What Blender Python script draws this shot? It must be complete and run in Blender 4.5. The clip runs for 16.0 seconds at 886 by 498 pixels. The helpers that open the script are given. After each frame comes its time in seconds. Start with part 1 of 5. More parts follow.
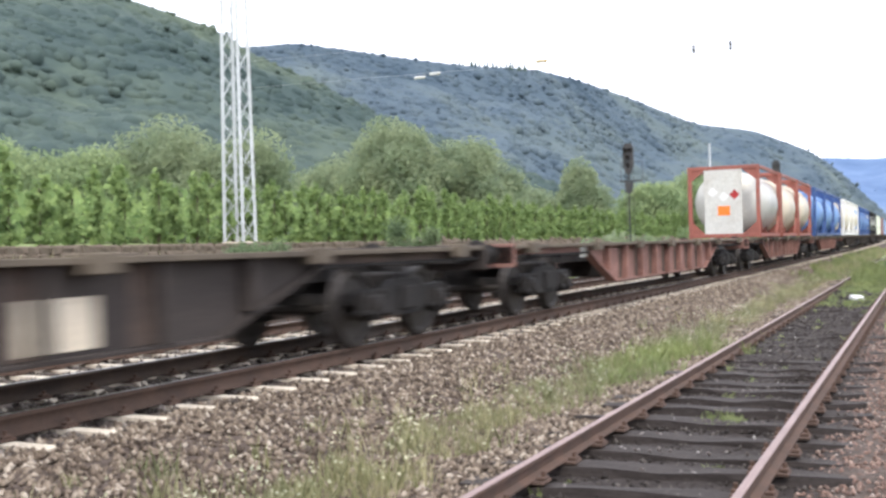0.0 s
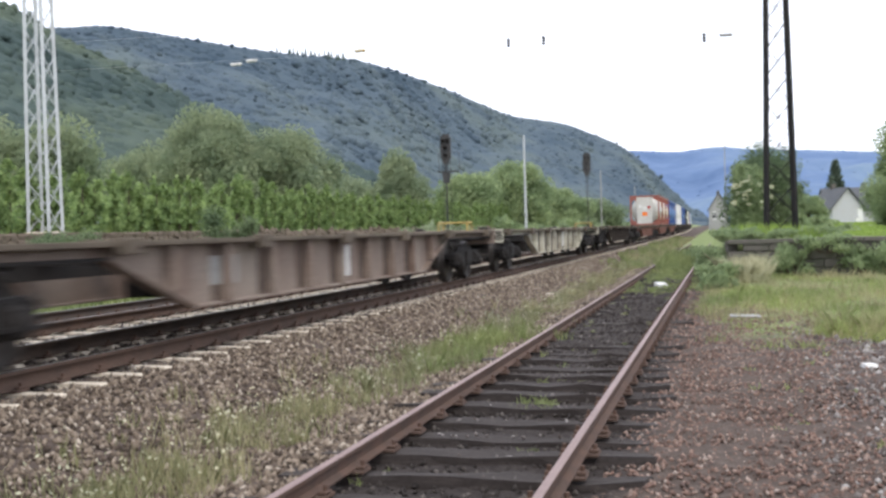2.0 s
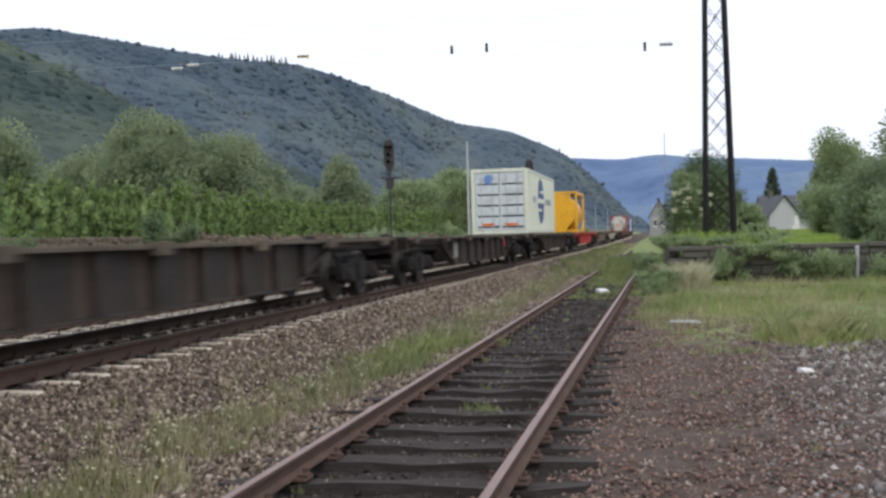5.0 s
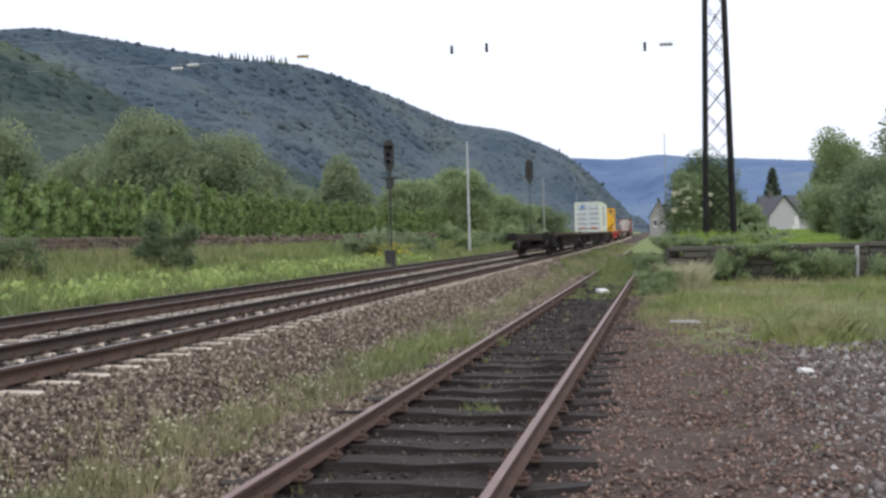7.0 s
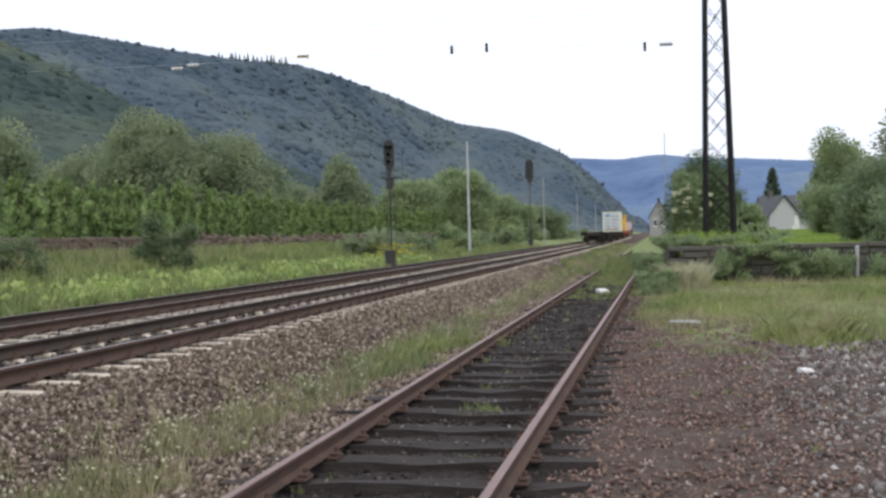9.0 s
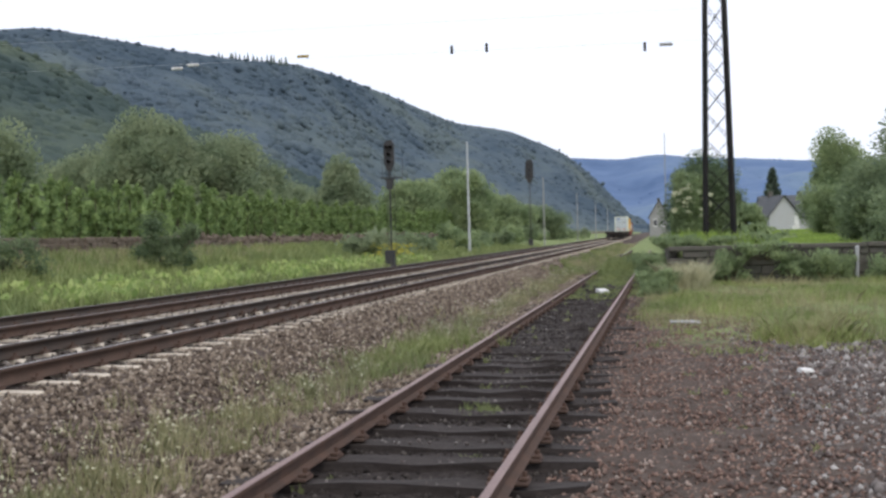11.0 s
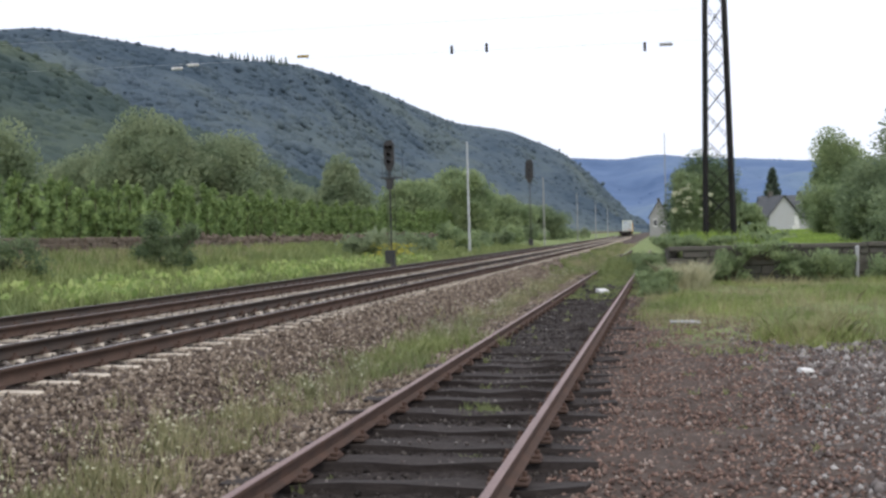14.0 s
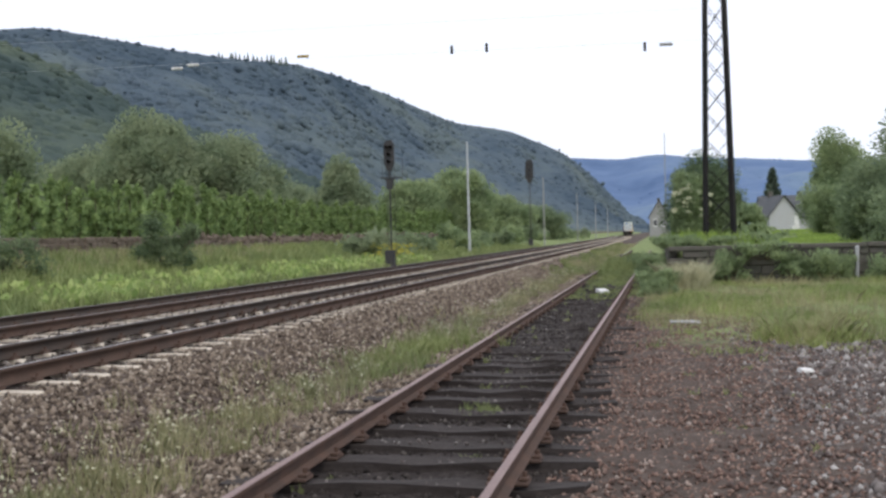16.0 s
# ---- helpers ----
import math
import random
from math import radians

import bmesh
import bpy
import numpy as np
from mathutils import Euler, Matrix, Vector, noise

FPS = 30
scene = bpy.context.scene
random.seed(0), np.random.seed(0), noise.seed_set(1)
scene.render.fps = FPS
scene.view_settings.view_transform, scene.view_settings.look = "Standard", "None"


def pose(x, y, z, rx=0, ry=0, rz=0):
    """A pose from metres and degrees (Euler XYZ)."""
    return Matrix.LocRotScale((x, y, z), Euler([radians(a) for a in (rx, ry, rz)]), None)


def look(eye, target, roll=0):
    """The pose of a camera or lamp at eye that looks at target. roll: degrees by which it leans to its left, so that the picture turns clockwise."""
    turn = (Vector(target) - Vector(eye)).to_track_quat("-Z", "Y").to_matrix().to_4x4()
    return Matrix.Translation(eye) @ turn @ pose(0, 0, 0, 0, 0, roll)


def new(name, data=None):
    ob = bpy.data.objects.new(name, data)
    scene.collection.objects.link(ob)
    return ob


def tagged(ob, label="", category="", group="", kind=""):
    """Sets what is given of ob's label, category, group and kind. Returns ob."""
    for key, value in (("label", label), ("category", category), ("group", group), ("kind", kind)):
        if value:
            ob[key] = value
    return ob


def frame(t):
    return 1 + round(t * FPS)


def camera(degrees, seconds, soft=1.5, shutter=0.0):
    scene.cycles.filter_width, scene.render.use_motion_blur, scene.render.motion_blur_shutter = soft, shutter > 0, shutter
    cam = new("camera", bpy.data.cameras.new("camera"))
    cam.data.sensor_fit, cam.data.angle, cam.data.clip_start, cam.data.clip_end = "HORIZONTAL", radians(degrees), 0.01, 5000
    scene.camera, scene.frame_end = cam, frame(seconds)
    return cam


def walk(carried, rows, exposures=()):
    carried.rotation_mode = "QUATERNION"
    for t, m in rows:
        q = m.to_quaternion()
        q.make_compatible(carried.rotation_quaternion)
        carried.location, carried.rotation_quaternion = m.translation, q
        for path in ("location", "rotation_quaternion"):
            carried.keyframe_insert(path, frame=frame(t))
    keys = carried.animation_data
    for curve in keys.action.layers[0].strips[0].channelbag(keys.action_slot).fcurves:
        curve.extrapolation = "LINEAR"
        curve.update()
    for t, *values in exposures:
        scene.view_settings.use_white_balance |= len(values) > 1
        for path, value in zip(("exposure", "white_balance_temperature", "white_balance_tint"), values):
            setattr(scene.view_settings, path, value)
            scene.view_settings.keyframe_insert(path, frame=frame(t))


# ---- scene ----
cam = camera(43.98, 16.0, soft=2.8, shutter=0.34)
EYE_H = 1.49
PAN = [  # seconds, yaw, pitch, roll
    (0.0, 23.471, -0.107, 1.583), (0.5, 20.204, -0.272, 1.64), (1.0, 17.497, -0.826, 1.648),
    (1.5, 15.59, -0.919, 1.66), (2.0, 14.033, -0.909, 1.666), (2.5, 12.831, -0.848, 1.594),
    (3.0, 11.624, -0.811, 1.637), (3.5, 11.112, -0.752, 1.55), (4.0, 11.04, -0.65, 1.6),
    (4.5, 11.069, -0.657, 1.553), (16.0, 11.069, -0.657, 1.553)]
walk(cam, [(t, pose(0, 0, EYE_H, 90 + p, r, y)) for t, y, p, r in PAN],
     exposures=[(0, 1.03), (0.5, 1.0), (1.0, 0.79), (1.5, 0.59), (2.0, 0.52), (2.5, 0.44), (3.0, 0.32), (3.5, 0.08), (4.0, -0.03), (5, -0.03), (16, -0.03)])

# ---- light: a bright overcast sky and a weak, wide sun behind the cloud
SUN_EL, SUN_AZ = radians(52), radians(150)
world = bpy.data.worlds.new("overcast_sky")
scene.world = world
world.use_nodes = True
wn, wl = world.node_tree.nodes, world.node_tree.links
wn.clear()
w_out, w_bg = wn.new("ShaderNodeOutputWorld"), wn.new("ShaderNodeBackground")
w_sky, w_mix = wn.new("ShaderNodeTexSky"), wn.new("ShaderNodeMix")
w_sky.sky_type, w_sky.sun_disc, w_sky.sun_elevation, w_sky.sun_rotation = "NISHITA", False, SUN_EL, SUN_AZ
w_sky.dust_density = 4.0
w_mix.data_type = "RGBA"
w_mix.inputs[0].default_value = 0.86
w_mix.inputs[7].default_value = (11.2, 11.7, 13.2, 1)
wl.new(w_sky.outputs[0], w_mix.inputs[6])
wl.new(w_mix.outputs[2], w_bg.inputs[0])
w_bg.inputs[1].default_value = 0.105
wl.new(w_bg.outputs[0], w_out.inputs[0])
sun = new("sun", bpy.data.lights.new("sun", "SUN"))
sun.data.energy, sun.data.angle, sun.data.color = 1.2, radians(14), (1.0, 0.95, 0.87)
sun.matrix_world = look((0, 0, 60), (0 - 60 * math.cos(SUN_EL) * math.sin(SUN_AZ) / math.sin(SUN_EL) * 1.0,
                                     0 - 60 * math.cos(SUN_EL) * math.cos(SUN_AZ) / math.sin(SUN_EL), 0))

# ---- materials


def nodes_of(name, rough=0.8, metal=0.0, spec=0.3):
    m = bpy.data.materials.new(name)
    m.use_nodes = True
    b = m.node_tree.nodes["Principled BSDF"]
    b.inputs["Roughness"].default_value, b.inputs["Metallic"].default_value = rough, metal
    b.inputs["Specular IOR Level"].default_value = spec
    return m, m.node_tree.nodes, m.node_tree.links, b


def ramp(n, l, fac, stops):
    r = n.new("ShaderNodeValToRGB")
    e = r.color_ramp.elements
    while len(e) < len(stops):
        e.new(0.5)
    for el, (p, c) in zip(e, stops):
        el.position, el.color = p, (*c, 1)
    l.new(fac, r.inputs[0])
    return r.outputs[0]


def noise_fac(n, l, scale, detail=4, rough=0.6, coord="Object", stretch=None):
    tc, tex = n.new("ShaderNodeTexCoord"), n.new("ShaderNodeTexNoise")
    tex.inputs["Scale"].default_value, tex.inputs["Detail"].default_value = scale, detail
    tex.inputs["Roughness"].default_value = rough
    if stretch:
        mp = n.new("ShaderNodeMapping")
        mp.inputs["Scale"].default_value = stretch
        l.new(tc.outputs[coord], mp.inputs[0])
        l.new(mp.outputs[0], tex.inputs[0])
    else:
        l.new(tc.outputs[coord], tex.inputs[0])
    return tex.outputs[0]


def mix(n, l, fac, a, b, kind="MIX"):
    m = n.new("ShaderNodeMix")
    m.data_type, m.blend_type = "RGBA", kind
    for i, v in ((0, fac), (6, a), (7, b)):
        if isinstance(v, (int, float)):
            m.inputs[i].default_value = v
        elif isinstance(v, tuple):
            m.inputs[i].default_value = (*v, 1)
        else:
            l.new(v, m.inputs[i])
    return m.outputs[2]


def bump(n, l, b, height, strength=0.4, dist=0.02):
    k = n.new("ShaderNodeBump")
    k.inputs["Strength"].default_value, k.inputs["Distance"].default_value = strength, dist
    l.new(height, k.inputs["Height"])
    l.new(k.outputs[0], b.inputs["Normal"])


def worn(name, base, dirt, amount=0.5, scale=1.5, rough=0.6, metal=0.0, grain=25, streak=None, bumpy=0.15):
    """Paint, steel, stone: a base colour with dirt patches and a fine grain."""
    m, n, l, b = nodes_of(name, rough, metal)
    big = noise_fac(n, l, scale, 5, 0.65, stretch=streak)
    fine = noise_fac(n, l, grain, 3)
    c = ramp(n, l, big, [(max(0.02, 0.62 - amount * 0.5), base), (0.78, dirt)])
    f = ramp(n, l, fine, [(0.3, (0.78, 0.78, 0.78)), (0.7, (1.12, 1.12, 1.12))])
    l.new(mix(n, l, 1.0, c, f, "MULTIPLY"), b.inputs["Base Color"])
    bump(n, l, b, fine, bumpy, 0.01)
    return m


def leafy(name, dark, light, rough=0.6, trans=0.5):
    """Leaves: each blade has its own tint, with some light passing through."""
    m, n, l, b = nodes_of(name, max(rough, 0.85), 0, 0.1)
    g = n.new("ShaderNodeNewGeometry")
    mid = tuple((p + q) / 2 for p, q in zip(dark, light))
    c = ramp(n, l, g.outputs["Random Per Island"], [(0.0, dark), (0.5, mid), (1.0, light)])
    big = ramp(n, l, noise_fac(n, l, 0.35, 3), [(0.35, (0.75, 0.8, 0.75)), (0.65, (1.15, 1.1, 1.0))])
    c = mix(n, l, 1.0, c, big, "MULTIPLY")
    l.new(c, b.inputs["Base Color"])
    t, s, o = n.new("ShaderNodeBsdfTranslucent"), n.new("ShaderNodeMixShader"), n["Material Output"]
    l.new(c, t.inputs[0])
    s.inputs[0].default_value = trans
    l.new(b.outputs[0], s.inputs[1])
    l.new(t.outputs[0], s.inputs[2])
    l.new(s.outputs[0], o.inputs[0])
    return m


M = {}
M["concrete"] = worn("sleeper_concrete", (0.6, 0.53, 0.43), (0.44, 0.38, 0.31), 0.3, 3, 0.9)
M["wood"] = worn("creosoted_wood", (0.03, 0.024, 0.022), (0.066, 0.054, 0.049), 0.4, 4, 0.9, 0, 30, (1, 8, 8), 0.5)
M["rust"] = worn("rail_rust", (0.10, 0.059, 0.043), (0.055, 0.039, 0.032), 0.5, 3, 0.85, 0, 60)
M["mainrust"] = worn("main_rail_rust", (0.092, 0.056, 0.04), (0.055, 0.038, 0.03), 0.5, 3, 0.85, 0, 60)
M["rusthead"] = worn("rail_head_rust", (0.27, 0.19, 0.175), (0.19, 0.13, 0.12), 0.4, 2, 0.55, 0.3, 60)
M["darkrail"] = worn("rail_grime", (0.048, 0.036, 0.029), (0.08, 0.052, 0.037), 0.5, 2, 0.75, 0, 40)
M["polish"] = worn("rail_head_polished", (0.32, 0.31, 0.31), (0.18, 0.15, 0.14), 0.4, 3, 0.35, 0.9, 60)
M["galv"] = worn("galvanised_steel", (0.52, 0.54, 0.56), (0.38, 0.39, 0.4), 0.4, 1.5, 0.5, 0.2)
M["darksteel"] = worn("dark_steel", (0.012, 0.012, 0.013), (0.03, 0.026, 0.024), 0.5, 2, 0.85)
M["black"] = worn("bogie_black", (0.011, 0.01, 0.01), (0.03, 0.025, 0.022), 0.5, 4, 0.85)
M["wheel"] = worn("wheel_steel", (0.06, 0.052, 0.047), (0.035, 0.03, 0.028), 0.5, 5, 0.6, 0.5)
M["signal"] = worn("signal_grey", (0.04, 0.042, 0.045), (0.07, 0.06, 0.055), 0.4, 3, 0.7)
M["wagon_red"] = worn("wagon_red_paint", (0.52, 0.075, 0.065), (0.3, 0.06, 0.05), 0.35, 1.2, 0.55, 0, 20, (1, 0.5, 2))
M["redpale"] = worn("faded_pink_paint", (0.5, 0.3, 0.26), (0.42, 0.16, 0.13), 0.5, 2, 0.6)
M["wagon_brown"] = worn("wagon_brown_paint", (0.09, 0.071, 0.062), (0.046, 0.034, 0.029), 0.6, 1.2, 0.7, 0, 20, (1, 0.6, 2))
M["wagon_dark"] = worn("wagon_grimy_paint", (0.055, 0.044, 0.039), (0.029, 0.023, 0.021), 0.6, 1.2, 0.75, 0, 20, (1, 0.6, 2))
M["wagon_rose"] = worn("wagon_faded_oxide_paint", (0.27, 0.14, 0.115), (0.14, 0.075, 0.06), 0.5, 1.2, 0.7, 0, 20, (1, 0.6, 2))
M["darkbrown"] = worn("wagon_dark_brown", (0.075, 0.055, 0.046), (0.13, 0.09, 0.07), 0.5, 2.0, 0.8, 0, 20, (1, 0.6, 2))
M["wagon_cream"] = worn("wagon_cream_grey_paint", (0.56, 0.54, 0.44), (0.2, 0.17, 0.13), 0.45, 1.2, 0.65, 0, 20, (1, 0.6, 2))
M["wagon_floor"] = worn("wagon_floor_steel", (0.13, 0.105, 0.078), (0.06, 0.048, 0.04), 0.5, 1.5, 0.85)
M["yellow"] = worn("tank_yellow_paint", (0.80, 0.42, 0.025), (0.62, 0.31, 0.03), 0.25, 1.0, 0.42, 0, 18)
M["white"] = worn("container_white_paint", (0.71, 0.74, 0.61), (0.56, 0.57, 0.46), 0.25, 0.8, 0.5, 0, 14, (1, 2, 0.4))
M["doorwhite"] = worn("container_door_paint", (0.62, 0.68, 0.69), (0.45, 0.45, 0.42), 0.3, 1.5, 0.5)
M["blue"] = worn("deep_blue_paint", (0.045, 0.09, 0.24), (0.04, 0.07, 0.16), 0.3, 2, 0.5)
M["fadedblue"] = worn("faded_blue_lettering", (0.34, 0.39, 0.44), (0.45, 0.49, 0.46), 0.4, 4, 0.6)
M["paleblue"] = worn("tank_blue_paint", (0.16, 0.30, 0.58), (0.12, 0.2, 0.4), 0.3, 1, 0.5)
M["tankgrey"] = worn("tank_clad_grey", (0.55, 0.54, 0.50), (0.42, 0.38, 0.33), 0.3, 1, 0.4, 0.2)
M["cream"] = worn("tank_cream_paint", (0.66, 0.58, 0.46), (0.5, 0.4, 0.3), 0.3, 1, 0.45)
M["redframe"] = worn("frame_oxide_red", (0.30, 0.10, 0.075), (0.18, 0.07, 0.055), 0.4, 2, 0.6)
M["orange"] = worn("orange_plate", (0.85, 0.2, 0.03), (0.6, 0.15, 0.03), 0.2, 3, 0.5)
M["crimson"] = worn("crimson_label", (0.35, 0.03, 0.03), (0.25, 0.03, 0.03), 0.2, 3, 0.5)
M["label"] = worn("white_label", (0.72, 0.72, 0.7), (0.5, 0.48, 0.45), 0.3, 3, 0.6)
M["cover"] = worn("grey_cover_plate", (0.32, 0.32, 0.31), (0.2, 0.19, 0.18), 0.3, 3, 0.6)
M["stone"] = worn("ramp_stone", (0.12, 0.108, 0.096), (0.08, 0.085, 0.062), 0.5, 3, 0.95, 0, 20, None, 0.6)
M["render"] = worn("house_render", (0.42, 0.43, 0.44), (0.4, 0.39, 0.37), 0.3, 0.6, 0.9)
M["slate"] = worn("roof_slate", (0.075, 0.08, 0.09), (0.13, 0.13, 0.13), 0.4, 2, 0.7)
M["glassdark"] = nodes_of("window_glass", 0.1)[0]
M["glassdark"].node_tree.nodes["Principled BSDF"].inputs["Base Color"].default_value = (0.03, 0.035, 0.04, 1)
M["oldyellow"] = worn("faded_yellow_paint", (0.45, 0.33, 0.10), (0.2, 0.15, 0.08), 0.5, 3, 0.7)
M["brownstone"] = worn("terrace_stone", (0.15, 0.115, 0.09), (0.09, 0.08, 0.055), 0.5, 2, 0.95, 0, 20, None, 0.6)
M["brightleaf"] = leafy("bright_weed_leaf", (0.24, 0.34, 0.11), (0.52, 0.6, 0.27))
M["redletter"] = worn("red_lettering", (0.62, 0.2, 0.03), (0.7, 0.33, 0.03), 0.6, 5, 0.5)
M["meadow"] = leafy("meadow_blade", (0.21, 0.275, 0.1), (0.45, 0.51, 0.24))
M["lawn"] = leafy("lawn_blade", (0.22, 0.33, 0.08), (0.40, 0.52, 0.15))
M["wagon_rusty"] = worn("wagon_rust_streaked_paint", (0.30, 0.26, 0.22), (0.13, 0.07, 0.05), 0.75, 0.9, 0.75, 0, 20, (1, 1.2, 0.5))
M["shadeleaf"] = leafy("shady_leaf", (0.13, 0.175, 0.11), (0.22, 0.28, 0.165))
M["bark"] = worn("bark", (0.10, 0.075, 0.055), (0.05, 0.04, 0.03), 0.5, 5, 0.95)
M["vine"] = leafy("vine_leaf", (0.15, 0.22, 0.1), (0.34, 0.44, 0.19))
M["willow"] = leafy("willow_leaf", (0.235, 0.288, 0.192), (0.31, 0.362, 0.24))
M["leaf"] = leafy("broad_leaf", (0.235, 0.305, 0.18), (0.36, 0.435, 0.245))
M["leafdark"] = leafy("dark_leaf", (0.18, 0.235, 0.155), (0.3, 0.365, 0.22))
M["grassblade"] = leafy("grass_blade", (0.18, 0.225, 0.09), (0.41, 0.46, 0.235))
M["weedblade"] = leafy("trackside_weed_blade", (0.19, 0.2, 0.105), (0.4, 0.4, 0.25))
M["dryblade"] = leafy("dry_grass_blade", (0.28, 0.265, 0.15), (0.52, 0.49, 0.33))
M["plume"] = leafy("plume_grass", (0.48, 0.46, 0.32), (0.7, 0.67, 0.5))
M["flower"] = leafy("pale_flower", (0.5, 0.5, 0.35), (0.75, 0.75, 0.6))
M["yellowflower"] = leafy("yellow_flower", (0.45, 0.4, 0.06), (0.62, 0.56, 0.12))
M["spruce"] = leafy("spruce_needle", (0.09, 0.125, 0.11), (0.14, 0.18, 0.14), 0.7, 0.3)


def stone_material(name, stops):
    m, n, l, b = nodes_of(name, 0.92, 0, 0.2)
    g = n.new("ShaderNodeNewGeometry")
    c = ramp(n, l, g.outputs["Random Per Island"], stops)
    f = ramp(n, l, noise_fac(n, l, 30, 3), [(0.3, (0.75, 0.75, 0.75)), (0.7, (1.15, 1.15, 1.15))])
    l.new(mix(n, l, 1.0, c, f, "MULTIPLY"), b.inputs["Base Color"])
    return m


M["ballast"] = stone_material("ballast_stone", [(0, (0.055, 0.041, 0.032)), (0.45, (0.15, 0.115, 0.088)), (0.85, (0.255, 0.205, 0.158)), (1, (0.42, 0.365, 0.3))])
M["darkballast"] = stone_material("grimy_ballast", [(0, (0.045, 0.037, 0.033)), (0.6, (0.10, 0.083, 0.073)), (1, (0.2, 0.175, 0.155))])
M["oilballast"] = stone_material("oil_blackened_ballast", [(0, (0.02, 0.017, 0.016)), (0.7, (0.05, 0.042, 0.038)), (1, (0.12, 0.105, 0.095))])
M["gravel"] = stone_material("gravel_stone", [(0, (0.075, 0.06, 0.055)), (0.55, (0.15, 0.13, 0.122)), (0.9, (0.26, 0.24, 0.225)), (1, (0.42, 0.4, 0.38))])
M["redgravel"] = stone_material("red_gravel", [(0, (0.085, 0.06, 0.052)), (0.55, (0.20, 0.128, 0.102)), (0.9, (0.28, 0.2, 0.165)), (1, (0.36, 0.3, 0.26))])


def ground_material():
    """Trodden earth, ballast dust, gravel and meadow, by where they lie."""
    m, n, l, b = nodes_of("ground_cover", 0.95, 0, 0.15)
    geo, sep = n.new("ShaderNodeNewGeometry"), n.new("ShaderNodeSeparateXYZ")
    l.new(geo.outputs["Position"], sep.inputs[0])
    patch = noise_fac(n, l, 0.55, 4)
    fine, stones = noise_fac(n, l, 14, 5, 0.7), noise_fac(n, l, 45, 3, 0.7)
    earth = ramp(n, l, fine, [(0.3, (0.045, 0.036, 0.032)), (0.55, (0.095, 0.072, 0.06)), (0.75, (0.165, 0.138, 0.12))])
    grass = ramp(n, l, noise_fac(n, l, 2.2, 6, 0.7), [(0.3, (0.115, 0.15, 0.06)), (0.55, (0.2, 0.245, 0.10)), (0.75, (0.3, 0.33, 0.165))])

    def step(axis, a, c, soft_by=0.0):
        mr = n.new("ShaderNodeMapRange")
        src = sep.outputs[axis]
        if soft_by:
            mm = n.new("ShaderNodeMath")
            mm.operation = "MULTIPLY_ADD"
            mm.inputs[1].default_value, mm.inputs[2].default_value = soft_by, -soft_by / 2
            l.new(patch, mm.inputs[0])
            ad = n.new("ShaderNodeMath")
            ad.operation = "ADD"
            l.new(mm.outputs[0], ad.inputs[0])
            l.new(src, ad.inputs[1])
            src = ad.outputs[0]
        mr.inputs["From Min"].default_value, mr.inputs["From Max"].default_value = a, c
        l.new(src, mr.inputs["Value"])
        return mr.outputs[0]

    def both(p, q, op="MULTIPLY"):
        mm = n.new("ShaderNodeMath")
        mm.operation = op
        l.new(p, mm.inputs[0])
        l.new(q, mm.inputs[1])
        return mm.outputs[0]
    left_meadow = step("X", -12.9, -13.5, 1.0)
    right_meadow = both(step("X", -0.2, 0.9, 2.0), step("Y", 15.5, 19, 7.0))
    far_meadow = step("Y", 70, 85, 8)
    off_track = step("X", -3.2, -2.5, 0.6)
    green = both(both(left_meadow, right_meadow, "MAXIMUM"), both(far_meadow, off_track), "MAXIMUM")
    bed = both(both(step("X", -2.8, -2.5, 0.3), step("X", -0.45, -0.75, 0.3)), step("Y", 62, 52))
    oily = ramp(n, l, fine, [(0.3, (0.02, 0.017, 0.016)), (0.7, (0.055, 0.045, 0.041))])
    edge = both(step("X", -24.3, -24.8, 0.5), step("X", -26.3, -25.7, 0.5))
    c = mix(n, l, green, mix(n, l, bed, earth, oily), mix(n, l, edge, grass, earth))
    l.new(c, b.inputs["Base Color"])
    bump(n, l, b, stones, 0.6, 0.03)
    return m


M["ground"] = ground_material()


def forest_material(name, dark, mid, light, scale):
    m, n, l, b = nodes_of(name, 0.95, 0, 0.1)
    big = noise_fac(n, l, scale * 0.12, 4)
    crowns = noise_fac(n, l, scale, 5, 0.65)
    c = ramp(n, l, crowns, [(0.3, dark), (0.52, mid), (0.75, light)])
    v = ramp(n, l, big, [(0.34, (0.62, 0.7, 0.8)), (0.48, (0.92, 0.96, 1.02)), (0.66, (1.22, 1.18, 1.02))])
    g = n.new("ShaderNodeNewGeometry")
    t = ramp(n, l, g.outputs["Random Per Island"], [(0, (0.92, 0.93, 0.95)), (0.6, (1.0, 1.0, 1.0)), (1, (1.08, 1.06, 1.02))])
    c = mix(n, l, 1.0, c, t, "MULTIPLY")
    l.new(mix(n, l, 1.0, c, v, "MULTIPLY"), b.inputs["Base Color"])
    bump(n, l, b, crowns, 0.1, 2.0)
    return m


# Haze is put into these base colours: paler and bluer with distance.
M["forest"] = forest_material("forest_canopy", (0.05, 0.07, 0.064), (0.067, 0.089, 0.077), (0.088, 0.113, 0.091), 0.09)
M["forest_b"] = forest_material("haze_tinted_canopy", (0.07, 0.094, 0.114), (0.085, 0.11, 0.127), (0.102, 0.126, 0.136), 0.05)
M["forest_c"] = forest_material("haze_tinted_far_forest", (0.11, 0.165, 0.27), (0.13, 0.185, 0.29), (0.145, 0.205, 0.31), 0.02)

# ---- mesh helpers


